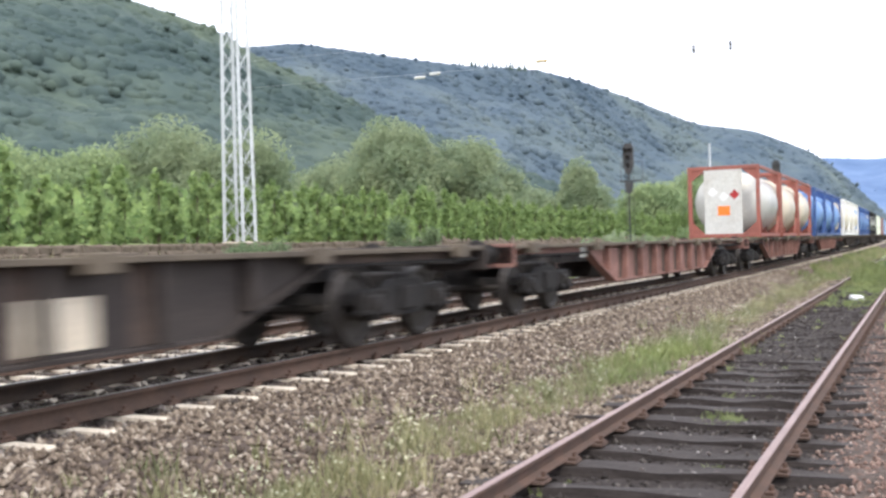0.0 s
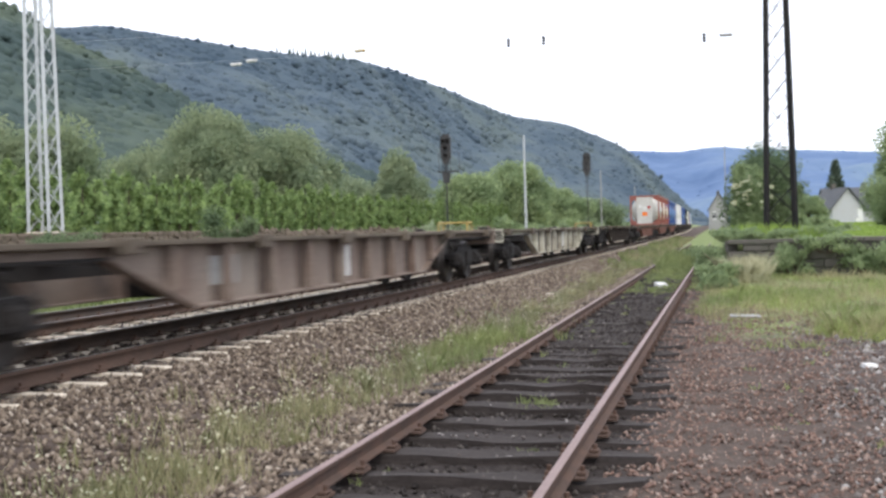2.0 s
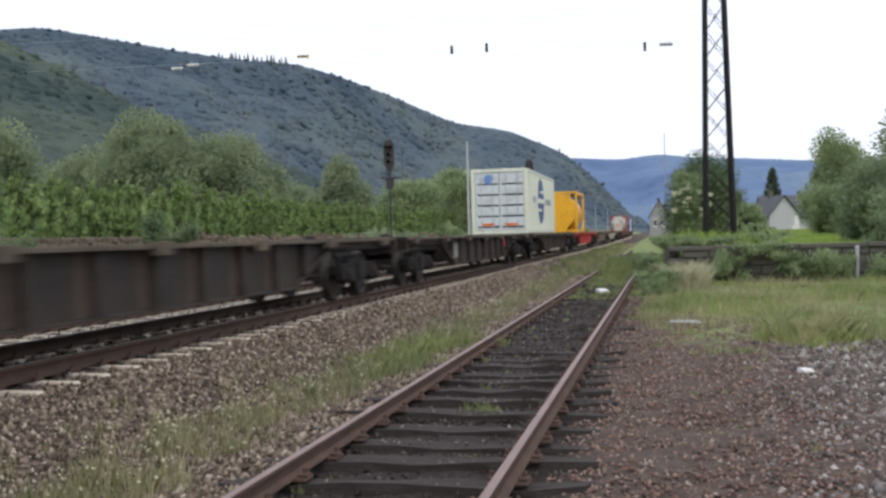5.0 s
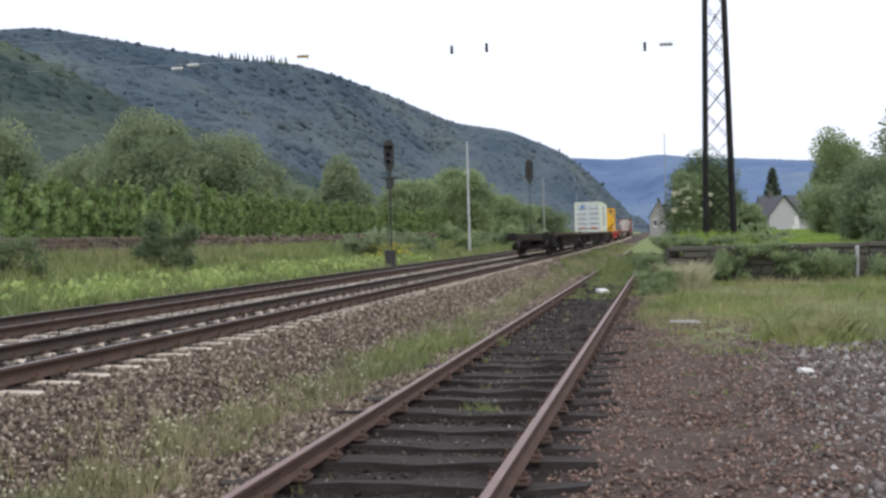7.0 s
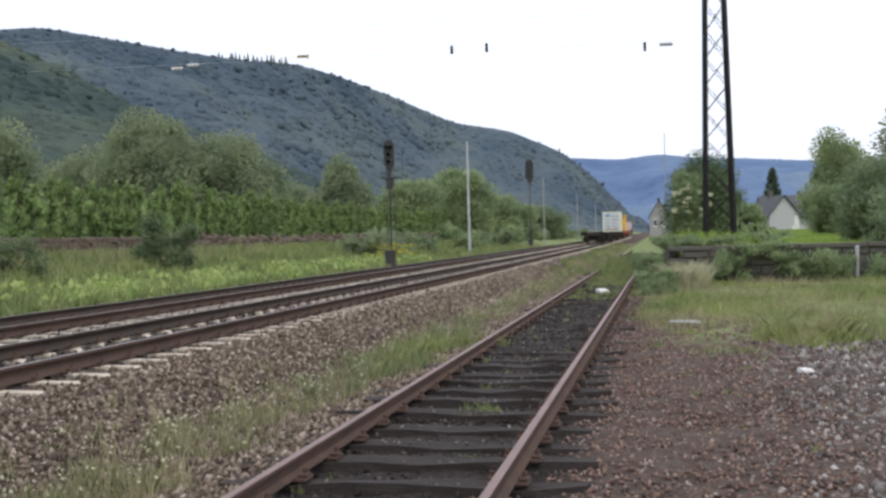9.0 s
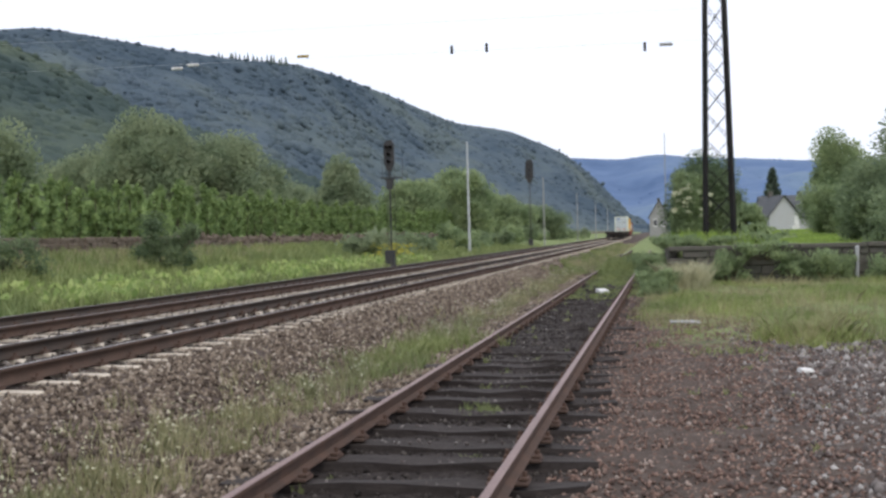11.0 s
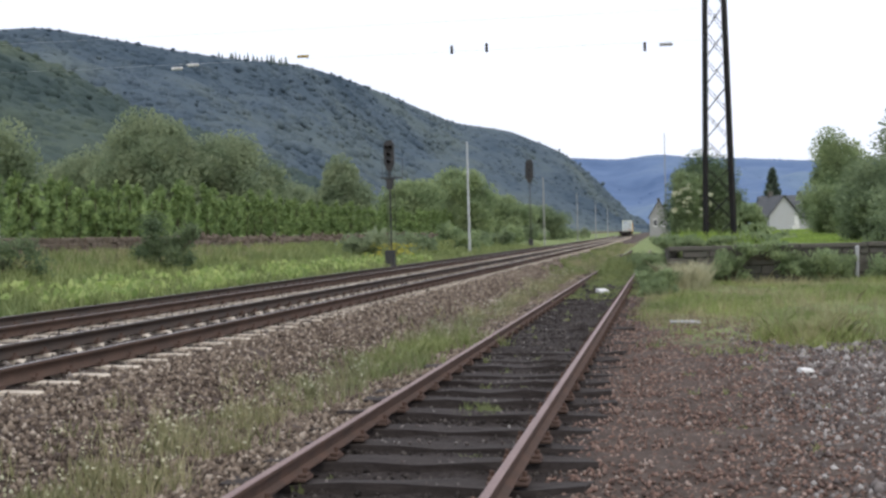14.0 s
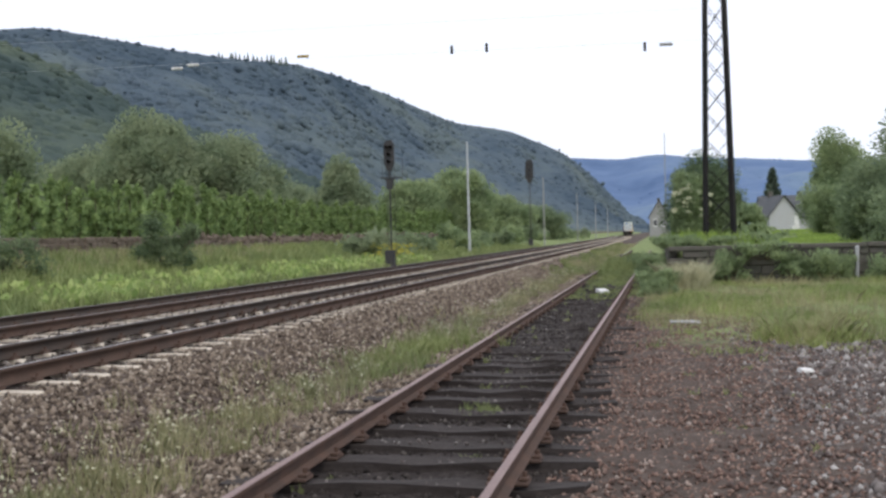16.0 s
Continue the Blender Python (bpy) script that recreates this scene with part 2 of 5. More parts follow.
def mesh_np(name, verts, faces, material, smooth=False):
    """A mesh from arrays: verts (n, 3), faces (m, k)."""
    me = bpy.data.meshes.new(name)
    verts, faces = np.asarray(verts, np.float32), np.asarray(faces, np.int32)
    me.vertices.add(len(verts))
    me.vertices.foreach_set("co", verts.ravel())
    k = faces.shape[1]
    me.loops.add(faces.size)
    me.loops.foreach_set("vertex_index", faces.ravel())
    me.polygons.add(len(faces))
    me.polygons.foreach_set("loop_start", np.arange(0, faces.size, k, dtype=np.int32))
    me.update(calc_edges=True)
    me.validate()
    me.materials.append(material)
    if smooth:
        me.polygons.foreach_set("use_smooth", np.ones(len(faces), bool))
    return me


def box(bm, x0, x1, y0, y1, z0, z1, bevel=0.0):
    r = bmesh.ops.create_cube(bm, size=1, matrix=Matrix.Translation(((x0 + x1) / 2, (y0 + y1) / 2, (z0 + z1) / 2)) @ Matrix.Diagonal((x1 - x0, y1 - y0, z1 - z0, 1)))
    if bevel:
        es = list({e for v in r["verts"] for e in v.link_edges})
        bmesh.ops.bevel(bm, geom=es, offset=bevel, segments=1, affect="EDGES")


def bar(bm, a, b, r, sides=6, r2=None):
    """A round bar from a to b."""
    a, b = Vector(a), Vector(b)
    d = b - a
    m = Matrix.Translation((a + b) / 2) @ d.to_track_quat("Z", "Y").to_matrix().to_4x4()
    bmesh.ops.create_cone(bm, cap_ends=True, segments=sides, radius1=r, radius2=r if r2 is None else r2, depth=d.length, matrix=m)


def beam(bm, a, b, w, h=None):
    """A square bar from a to b."""
    a, b = Vector(a), Vector(b)
    d = b - a
    m = Matrix.Translation((a + b) / 2) @ d.to_track_quat("Z", "Y").to_matrix().to_4x4() @ Matrix.Diagonal((w, h or w, d.length, 1))
    bmesh.ops.create_cube(bm, size=1, matrix=m)


def prism(bm, outline, axis, a, b):
    """Extrude a flat outline along x ('x': points are y, z), y ('y': x, z) or z."""
    def at(p, s):
        return {"x": (s, *p), "y": (p[0], s, p[1]), "z": (*p, s)}[axis]
    va, vb = [bm.verts.new(at(p, a)) for p in outline], [bm.verts.new(at(p, b)) for p in outline]
    fs = [bm.faces.new(va), bm.faces.new(vb[::-1])]
    for i in range(len(outline)):
        j = (i + 1) % len(outline)
        fs.append(bm.faces.new((va[i], vb[i], vb[j], va[j])))
    bmesh.ops.recalc_face_normals(bm, faces=fs)


def done(name, bm, material, smooth=False):
    me = bpy.data.meshes.new(name)
    bm.to_mesh(me)
    bm.free()
    me.materials.append(material)
    if smooth:
        me.polygons.foreach_set("use_smooth", np.ones(len(me.polygons), bool))
    return me


def part(name, bm, material, parent, label="", smooth=False):
    ob = new(name, done(name, bm, material, smooth))
    ob.parent = parent
    return tagged(ob, label)


def piece(name, me, parent, at):
    ob = new(name, me)
    ob.parent = parent
    ob.matrix_basis = at
    return ob


def empty(name, at, label, category, group="", kind=""):
    ob = new(name)
    ob.matrix_basis = at
    return tagged(ob, label, category, group, kind)


# ---- the ground: one sheet
LEAN, CURVE, CURVE_END = 0.0126, 5.11e-5, 450.0


def line_bend(y):
    """How far the main line has moved sideways at y: it nears the siding, then curves off to the left."""
    y = np.asarray(y, float)
    q = np.clip(y, 0.0, CURVE_END)
    return LEAN * y - CURVE * q * q - 2 * CURVE * CURVE_END * np.maximum(0.0, y - CURVE_END)


def line_turn(y):
    return -math.degrees(LEAN - 2 * CURVE * min(CURVE_END, max(0.0, y)))


TRACK_X, RAIL_Z, FAR_X, FAR_Z = -7.117, 0.33, -10.93, 0.27
SIDING_X, SIDING_SLOPE = -1.797, 0.0055


def smoothstep(a, b, v):
    t = np.clip((v - a) / (b - a), 0, 1)
    return t * t * (3 - 2 * t)


def ground_z(x, y):
    x, y = np.asarray(x, float), np.asarray(y, float)
    z = -0.19 + 0 * x
    u = x - line_bend(y) - 0.25
    z = z + 0.3 * smoothstep(-4.4, -5.95, u) - 0.06 * smoothstep(-9.0, -10.0, u) - 0.2 * smoothstep(-13.2, -14.2, u)
    z = z + 1.1 * smoothstep(-14.5, -24.5, x) + 0.85 * smoothstep(-24.8, -25.5, x) + 1.0 * smoothstep(-30, -70, x)
    z = z + (0.055 * smoothstep(11, 17, y) - 0.035) * smoothstep(-2.66, -2.55, x) * (1 - smoothstep(-0.75, -0.45, x))
    z = z - 0.06 * smoothstep(-2.9, -3.6, x) * (1 - smoothstep(-4.3, -4.6, x))
    z = z + 1.07 * smoothstep(0.45, 0.75, x) * smoothstep(35.75, 36.0, y) + 0.3 * smoothstep(1, 5, x) * smoothstep(50, 100, y)
    return z


def build_ground():
    xs = np.concatenate([-np.geomspace(40, 4600, 22)[::-1], np.linspace(-38, -14, 26), np.linspace(-13.8, -2.4, 96), np.linspace(-2.2, 12, 60), np.geomspace(13, 4600, 22)])
    ys = np.concatenate([-np.geomspace(6, 4600, 16)[::-1], np.linspace(-4, 40, 150), np.linspace(40.6, 110, 90), np.geomspace(112, 4600, 40)])
    gx, gy = np.meshgrid(xs, ys)
    gz = ground_z(gx, gy)
    near = np.exp(-((gx + 3) / 30) ** 2 - (gy / 90) ** 2)
    rng = np.random.default_rng(3)
    gz = gz + rng.normal(0, 0.012, gz.shape) * near + 0.12 * np.sin(gx * 0.9 + gy * 0.35) * np.sin(gy * 0.6) * smoothstep(-15, -18, gx) * near
    nx, ny = len(xs), len(ys)
    i = np.arange(nx * ny).reshape(ny, nx)
    f = np.stack([i[:-1, :-1], i[:-1, 1:], i[1:, 1:], i[1:, :-1]], -1).reshape(-1, 4)
    ob = new("ground", mesh_np("ground", np.stack([gx, gy, gz], -1).reshape(-1, 3), f, M["ground"], True))
    tagged(ob, "gravelly railway ground with grassy banks and meadow", "ground", kind="structure")


build_ground()

# ---- wooded hills


def ico_arrays(level):
    bm = bmesh.new()
    bmesh.ops.create_icosphere(bm, subdivisions=level, radius=1)
    v, f = np.array([q.co[:] for q in bm.verts]), np.array([[q.index for q in g.verts] for g in bm.faces])
    bm.free()
    return v, f


ICO = {level: ico_arrays(level) for level in (1, 2)}


def crown_blobs(at, rad, rng, level):
    """Lumpy crowns, one at each place."""
    iv, fi = ICO[level]
    n, k = len(at), len(iv)
    lump = 1 + rng.normal(0, 0.07, (n, k, 1))
    sh = np.stack([rng.uniform(0.8, 1.2, n), rng.uniform(0.8, 1.2, n), rng.uniform(0.75, 1.15, n)], -1)
    v = at[:, None] + iv[None] * lump * (rad[:, None] * sh)[:, None]
    f = fi[None] + (np.arange(n) * k)[:, None, None]
    return v.reshape(-1, 3), f.reshape(-1, 3)


def build_hill(name, az, el, ridge_d, foot_d, material, seed, rough, cols, rows_n, label, crowns=None):
    """A wooded slope that rises from its foot to a ridge; az in degrees to the left of the line."""
    rng = np.random.default_rng(seed)
    a = np.linspace(az[0][0], az[-1][0], cols)
    e = np.interp(a[::-1], [p[0] for p in az][::-1], el[::-1])[::-1] if az[0][0] > az[-1][0] else np.interp(a, [p[0] for p in az], el)
    k = max(3, cols // 60)
    e = np.convolve(np.pad(e, k, mode="edge"), np.ones(2 * k + 1) / (2 * k + 1), "valid")
    rd = np.interp(a, *zip(*sorted(ridge_d)))
    fd = np.interp(a, *zip(*sorted(foot_d)))
    u = np.concatenate([np.linspace(0, 1, rows_n), [1.06, 1.3]])
    d = fd[None] + (rd - fd)[None] * u[:, None]
    rise = np.clip(u, 0, 1) ** 0.85
    z = EYE_H * np.clip(u, 0, 1)[:, None] + d * np.tan(np.radians(e))[None] * rise[:, None] * np.where(u > 1, 1 - (u - 1) * 1.6, 1)[:, None]
    px, py = -d * np.sin(np.radians(a))[None], d * np.cos(np.radians(a))[None]
    n1 = np.array([[noise.noise(Vector((x, y, w)) * (1 / (rough * 9))) for x, y, w in zip(r1, r2, r3)] for r1, r2, r3 in zip(px, py, z)])
    um = np.minimum(u, 1)
    fade = (np.sin(um * math.pi) ** 0.8)[:, None]
    z = z + fade * n1 * rough * 2.4
    i = np.arange(len(u) * cols).reshape(len(u), cols)
    f = np.stack([i[:-1, :-1], i[:-1, 1:], i[1:, 1:], i[1:, :-1]], -1).reshape(-1, 4)
    ob = new(name, mesh_np(name, np.stack([px, py, z], -1).reshape(-1, 3), f, material, True))
    tagged(ob, label, "hill", kind="structure")
    if crowns:
        count, size, level = crowns
        ci, ui = rng.uniform(0, cols - 1, count), rng.uniform(0.02, 1.0, count) ** 0.8 * (rows_n - 1)
        edge = np.arange(0, cols - 1, max(1.0, cols / 260))
        ci, ui = np.concatenate([ci, edge + rng.uniform(0, 0.9, len(edge))]), np.concatenate([ui, np.full(len(edge), rows_n - 1.0)])
        a0, b0 = ci.astype(int), ui.astype(int)
        at = np.stack([px[b0, a0], py[b0, a0], z[b0, a0]], -1)
        at[:, :2] += rng.normal(0, size * 0.5, (len(at), 2))
        rad = size * np.clip(rng.lognormal(-0.25, 0.4, len(at)), 0.35, 1.7)
        rad[count:] *= 0.5
        at[:, 2] -= rad * np.where(np.arange(len(at)) < count, (0.87 if level == 2 else 0.96) + 0.08 * ui / rows_n, 0.6)
        cr = new("forest", mesh_np("forest", *crown_blobs(at, rad, rng, level), material, True))
        tagged(cr, "dense broadleaf forest crowns covering the hillside", "forest", kind="stuff")


A_AZ = [60, 50, 45, 39, 36.6, 34.6, 33.3, 29.8, 26.6, 23.4, 19.9, 15, 9]
A_EL = [14.5, 14.3, 13.9, 12.65, 11.9, 11.2, 10.2, 8.6, 6.9, 5.7, 4.2, 2.0, 0.6]
build_hill("hill_near", [(a,) for a in A_AZ], A_EL, [(60, 430), (9, 560)], [(60, 210), (30, 230), (9, 330)], M["forest"], 1, 6.0, 300, 60,
           "steep hillside covered with green broadleaf forest", (10000, 3.3, 2))
B_AZ = [40, 33, 30.9, 28, 24.2, 21.9, 18.3, 16.3, 13.5, 10.4, 7.5, 4.6, 2.9, 1.5, 0.5]
B_EL = [10.0, 10.45, 10.65, 10.25, 9.65, 9.32, 9.0, 8.4, 7.32, 5.88, 5.4, 4.12, 2.6, 0.9, 0.2]
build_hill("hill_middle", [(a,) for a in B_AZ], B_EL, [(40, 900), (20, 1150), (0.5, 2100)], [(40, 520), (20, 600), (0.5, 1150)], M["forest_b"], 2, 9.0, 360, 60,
           "long haze-tinted blue-green wooded ridge descending along the valley", (26000, 5.2, 1))


def ridge_trees():
    """A loose row of taller conifers on the middle ridge."""
    rng = np.random.default_rng(6)
    v, f = [], []
    for a in np.linspace(22.3, 18.9, 17) + rng.normal(0, 0.05, 17):
        d = 1150.0
        x, y, z = -d * math.sin(radians(a)), d * math.cos(radians(a)), EYE_H + d * math.tan(radians(float(np.interp(a, B_AZ[::-1], B_EL[::-1])))) - 3
        h, r = rng.uniform(7, 13), rng.uniform(1.6, 2.6)
        for lo, hi, k in ((0.1, 0.6, 1.0), (0.35, 0.8, 0.75), (0.6, 1.0, 0.5)):
            b = len(v)
            v += [(x + k * r * math.cos(i * 1.047), y + k * r * math.sin(i * 1.047), z + lo * h) for i in range(6)] + [(x, y, z + hi * h)]
            f += [(b + i, b + (i + 1) % 6, b + 6) for i in range(6)]
    tagged(new("ridge_conifers", mesh_np("ridge_conifers", v, f, M["forest"])), "row of dark conifers standing on the ridge", "trees", kind="stuff")


ridge_trees()
C_AZ = [12, 4.6, 1.7, 0, -2, -4.7, -6.9, -11, -18, -30]
C_EL = [4.15, 3.9, 3.68, 3.92, 3.66, 3.5, 3.3, 3.12, 3.7, 5.0]
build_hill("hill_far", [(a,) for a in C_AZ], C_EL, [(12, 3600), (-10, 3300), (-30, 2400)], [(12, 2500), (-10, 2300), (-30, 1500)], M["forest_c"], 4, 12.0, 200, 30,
           "distant blue haze-tinted ridge closing the valley", (2500, 9.0, 1))

# ---- tracks


def rail_mesh(name, length, head, web, k=1.0):
    bm = bmesh.new()
    prism(bm, [(-0.07, -0.17), (0.07, -0.17), (0.07, -0.155), (0.012, -0.13), (0.012, -0.05), (0.034, -0.04),
               (0.034, -0.006), (0.026, 0.0), (-0.026, 0.0), (-0.034, -0.006), (-0.034, -0.04), (-0.012, -0.05), (-0.012, -0.13), (-0.07, -0.155)], "y", 0, length)
    for v in bm.verts:
        v.co.z *= k
        v.co.x *= 0.5 + k / 2 if k < 1 else 1
    me = done(name, bm, web)
    me.materials.append(head)
    for p in me.polygons:
        if p.normal.z > 0.5 and p.center.z > -0.01:
            p.material_index = 1
    return me


def sleeper_concrete_mesh():
    bm = bmesh.new()
    prof = [(-1.3, 0.0), (-1.3, 0.165), (-1.28, 0.178), (-0.56, 0.19), (-0.46, 0.12), (0.46, 0.12), (0.56, 0.19), (1.28, 0.178), (1.3, 0.165), (1.3, 0.0)]
    prism(bm, prof, "y", -0.13, 0.13)
    for v in bm.verts:
        if v.co.z > 0.1:
            v.co.y *= 0.58
    return done("sleeper", bm, M["concrete"])


def fastening_mesh():
    bm = bmesh.new()
    box(bm, -0.14, 0.14, -0.09, 0.09, 0, 0.025, 0.006)
    for s in (-1, 1):
        box(bm, s * 0.105 - 0.03, s * 0.105 + 0.03, -0.05, 0.05, 0.025, 0.05, 0.006)
        bar(bm, (s * 0.11, 0, 0.04), (s * 0.11, 0, 0.085), 0.018, 6)
    return done("rail_fastening", bm, M["rust"])


SLEEPER, FASTENING = sleeper_concrete_mesh(), fastening_mesh()


def bent_rail_mesh(head, web):
    """A main line rail from behind the camera into the distance, following the line's bend."""
    prof = [(-0.07, -0.17), (0.07, -0.17), (0.07, -0.155), (0.012, -0.13), (0.012, -0.05), (0.034, -0.04), (0.034, -0.006), (0.026, 0.0),
            (-0.026, 0.0), (-0.034, -0.006), (-0.034, -0.04), (-0.012, -0.05), (-0.012, -0.13), (-0.07, -0.155)]
    ys = np.concatenate([[-100.0], np.arange(0, 460, 15.0), [700.0, 1000.0]])
    k = len(prof)
    v = np.array([[px + line_bend(y), y, pz] for y in ys for px, pz in prof])
    f = np.array([[a * k + i, a * k + (i + 1) % k, (a + 1) * k + (i + 1) % k, (a + 1) * k + i] for a in range(len(ys) - 1) for i in range(k)])
    me = mesh_np("rail", v, f, web)
    me.materials.append(head)
    index = np.array([1 if i == 7 else 0 for a in range(len(ys) - 1) for i in range(k)], np.int32)
    me.polygons.foreach_set("material_index", index)
    return me


TIE = 0.65  # from sleeper to sleeper


def main_track(name, x, z, label, y0, first):
    tr = empty(name, pose(x, 0, z), label, "railway track", "main line tracks", "structure")
    for sx, web in ((-0.75, M["darkrail"]), (0.75, M["mainrust"])):
        r = new("rail", bent_rail_mesh(M["polish"], web))
        r.parent = tr
        r.matrix_basis = pose(sx, 0, 0)
    rng = random.Random(name)
    for i in range(first):
        y = y0 + TIE * i
        bx = float(line_bend(y))
        piece("sleeper", SLEEPER, tr, pose(bx + rng.uniform(-0.015, 0.015), y, -0.37, 0, rng.uniform(-0.3, 0.3), line_turn(y) + rng.uniform(-0.4, 0.4)))
        if 2 < y < 45:
            for sx in (-0.75, 0.75):
                piece("rail_fastening", FASTENING, tr, pose(bx + sx, y, -0.182))
    yy = y0 + TIE * np.arange(first, first + 320)
    cube = np.array([(i, j, k) for i in (-1, 1) for j in (-1, 1) for k in (0, 1)], float) * (1.22, 0.075, 0.183)
    quads = np.array([(0, 1, 3, 2), (4, 6, 7, 5), (0, 4, 5, 1), (2, 3, 7, 6), (1, 5, 7, 3), (0, 2, 6, 4)])
    v = cube[None] + np.stack([line_bend(yy), yy, np.full(len(yy), -0.37)], -1)[:, None]
    f = quads[None] + (np.arange(len(yy)) * 8)[:, None, None]
    ob = new("sleepers_beyond", mesh_np("sleepers_beyond", v.reshape(-1, 3), f.reshape(-1, 4), M["concrete"]))
    ob.parent = tr
    tagged(ob, kind="stuff")
    return tr


main_track("main_track_near", TRACK_X, RAIL_Z, "main line track with rust-brown rails on concrete sleepers", 9.33 - TIE * 34, 178)
main_track("main_track_far", FAR_X, FAR_Z, "main line track with dark rails on concrete sleepers", 8.08 - TIE * 28, 158)


def wood_sleeper_mesh(seed):
    rng = random.Random(seed)
    bm = bmesh.new()
    box(bm, -1.25, 1.25, -0.105, 0.105, 0, 0.16)
    bmesh.ops.subdivide_edges(bm, edges=[e for e in bm.edges if abs(e.verts[0].co.x - e.verts[1].co.x) > 1], cuts=5)
    for v in bm.verts:
        v.co += Vector((rng.uniform(-0.05, 0.05), rng.uniform(-0.028, 0.028), rng.uniform(-0.03, 0.012)))
    return done("sleeper", bm, M["wood"])


def siding():
    tr = empty("siding_track", pose(SIDING_X, 0, 0, 0, 0, -math.degrees(math.atan(SIDING_SLOPE))), "disused siding with rusty rails on dark wooden sleepers", "railway track", "", "structure")
    for sx in (-0.755, 0.755):
        r = new("rail", rail_mesh("rail", 130, M["rusthead"], M["rust"], 0.76))
        r.parent = tr
        r.matrix_basis = pose(sx, -40, 0)
    kinds = [wood_sleeper_mesh(i) for i in range(4)]
    rng = random.Random(5)
    for i in range(130):
        y = 3.5 + 0.73 * (i - 20)
        piece("sleeper", rng.choice(kinds), tr, pose(rng.uniform(-0.06, 0.06), y + rng.uniform(-0.06, 0.06), -0.318 + rng.uniform(-0.02, 0.012), 0, rng.uniform(-0.8, 0.8), rng.uniform(-2.2, 2.2)))
        if -4 < y < 32:
            for sx in (-0.755, 0.755):
                piece("rail_fastening", FASTENING, tr, pose(sx, y, -0.15))


siding()

# ---- the train
PITCH, TAIL_S = 23.35, -3.01
RIDERS = []  # every moving thing with its distance from the train's reference point


def rides(ob, s, z=0.0):
    RIDERS.append((ob, s, z))
    return ob


def lathe(bm, profile, sides, axis="y", at=(0, 0, 0)):
    """Turn a profile of (radius, along) about an axis."""
    rings = []
    for r, a in profile:
        ring = []
        for i in range(sides):
            t = 2 * math.pi * i / sides
            c, s = r * math.cos(t), r * math.sin(t)
            p = {"y": (c, a, s), "x": (a, c, s), "z": (c, s, a)}[axis]
            ring.append(bm.verts.new(Vector(p) + Vector(at)))
        rings.append(ring)
    fs = []
    for p, q in zip(rings, rings[1:]):
        for i in range(sides):
            j = (i + 1) % sides
            fs.append(bm.faces.new((p[i], q[i], q[j], p[j])))
    fs += [bm.faces.new(rings[0]), bm.faces.new(rings[-1][::-1])]
    bmesh.ops.recalc_face_normals(bm, faces=fs)


def wheelset_mesh():
    bm = bmesh.new()
    for s in (-1, 1):
        lathe(bm, [(0.1, s * 0.66), (0.15, s * 0.675), (0.36, s * 0.70), (0.41, s * 0.685), (0.485, s * 0.685), (0.485, s * 0.715), (0.455, s * 0.735),
                   (0.45, s * 0.82), (0.40, s * 0.825), (0.36, s * 0.79), (0.15, s * 0.80), (0.1, s * 0.83)], 24, "x")
    bar(bm, (-0.98, 0, 0), (0.98, 0, 0), 0.075, 10)
    return done("wheelset", bm, M["wheel"])


def side_frame_mesh():
    bm = bmesh.new()
    prism(bm, [(-1.25, 0.62), (-1.1, 0.70), (-0.55, 0.68), (-0.35, 0.78), (0.35, 0.78), (0.55, 0.68), (1.1, 0.70), (1.25, 0.62),
               (1.2, 0.52), (0.62, 0.50), (0.42, 0.34), (-0.42, 0.34), (-0.62, 0.50), (-1.2, 0.52)], "x", -0.05, 0.05)
    box(bm, -0.10, 0.10, -0.2, 0.2, 0.40, 0.70, 0.02)
    return done("side_frame", bm, M["black"])


def axle_box_mesh():
    bm = bmesh.new()
    box(bm, -0.1, 0.12, -0.15, 0.15, -0.14, 0.16, 0.03)
    lathe(bm, [(0.11, 0.10), (0.11, 0.16), (0.07, 0.18)], 12, "x")
    for s in (-1, 1):
        lathe(bm, [(0.075, -0.02), (0.075, 0.2)], 8, "z", (0.02, s * 0.24, 0))
        box(bm, -0.09, 0.13, s * 0.24 - 0.1, s * 0.24 + 0.1, -0.06, -0.02)
    return done("axle_box", bm, M["black"])


def bolster_mesh():
    bm = bmesh.new()
    box(bm, -1.0, 1.0, -0.2, 0.2, 0.5, 0.86, 0.03)
    for s in (-1, 1):
        box(bm, -1.0, 1.0, s * 1.22 - 0.04, s * 1.22 + 0.04, 0.52, 0.64)
        box(bm, -0.62, -0.5, s * 0.9 - 0.35, s * 0.9 + 0.35, 0.3, 0.42, 0.01)
        box(bm, 0.5, 0.62, s * 0.9 - 0.35, s * 0.9 + 0.35, 0.3, 0.42, 0.01)
        box(bm, -0.83, -0.7, s * 0.36 - 0.04, s * 0.36 + 0.04, 0.32, 0.66)
        box(bm, 0.7, 0.83, s * 0.36 - 0.04, s * 0.36 + 0.04, 0.32, 0.66)
    return done("bolster", bm, M["black"])


WHEELSET, SIDE_FRAME, AXLE_BOX, BOLSTER = wheelset_mesh(), side_frame_mesh(), axle_box_mesh(), bolster_mesh()


def buffer_mesh():
    bm = bmesh.new()
    lathe(bm, [(0.15, 0.0), (0.15, 0.05), (0.10, 0.06), (0.10, 0.34), (0.075, 0.35), (0.075, 0.5), (0.21, 0.52), (0.225, 0.56), (0.20, 0.585)], 14, "y")
    return done("buffer", bm, M["black"])


BUFFER = buffer_mesh()


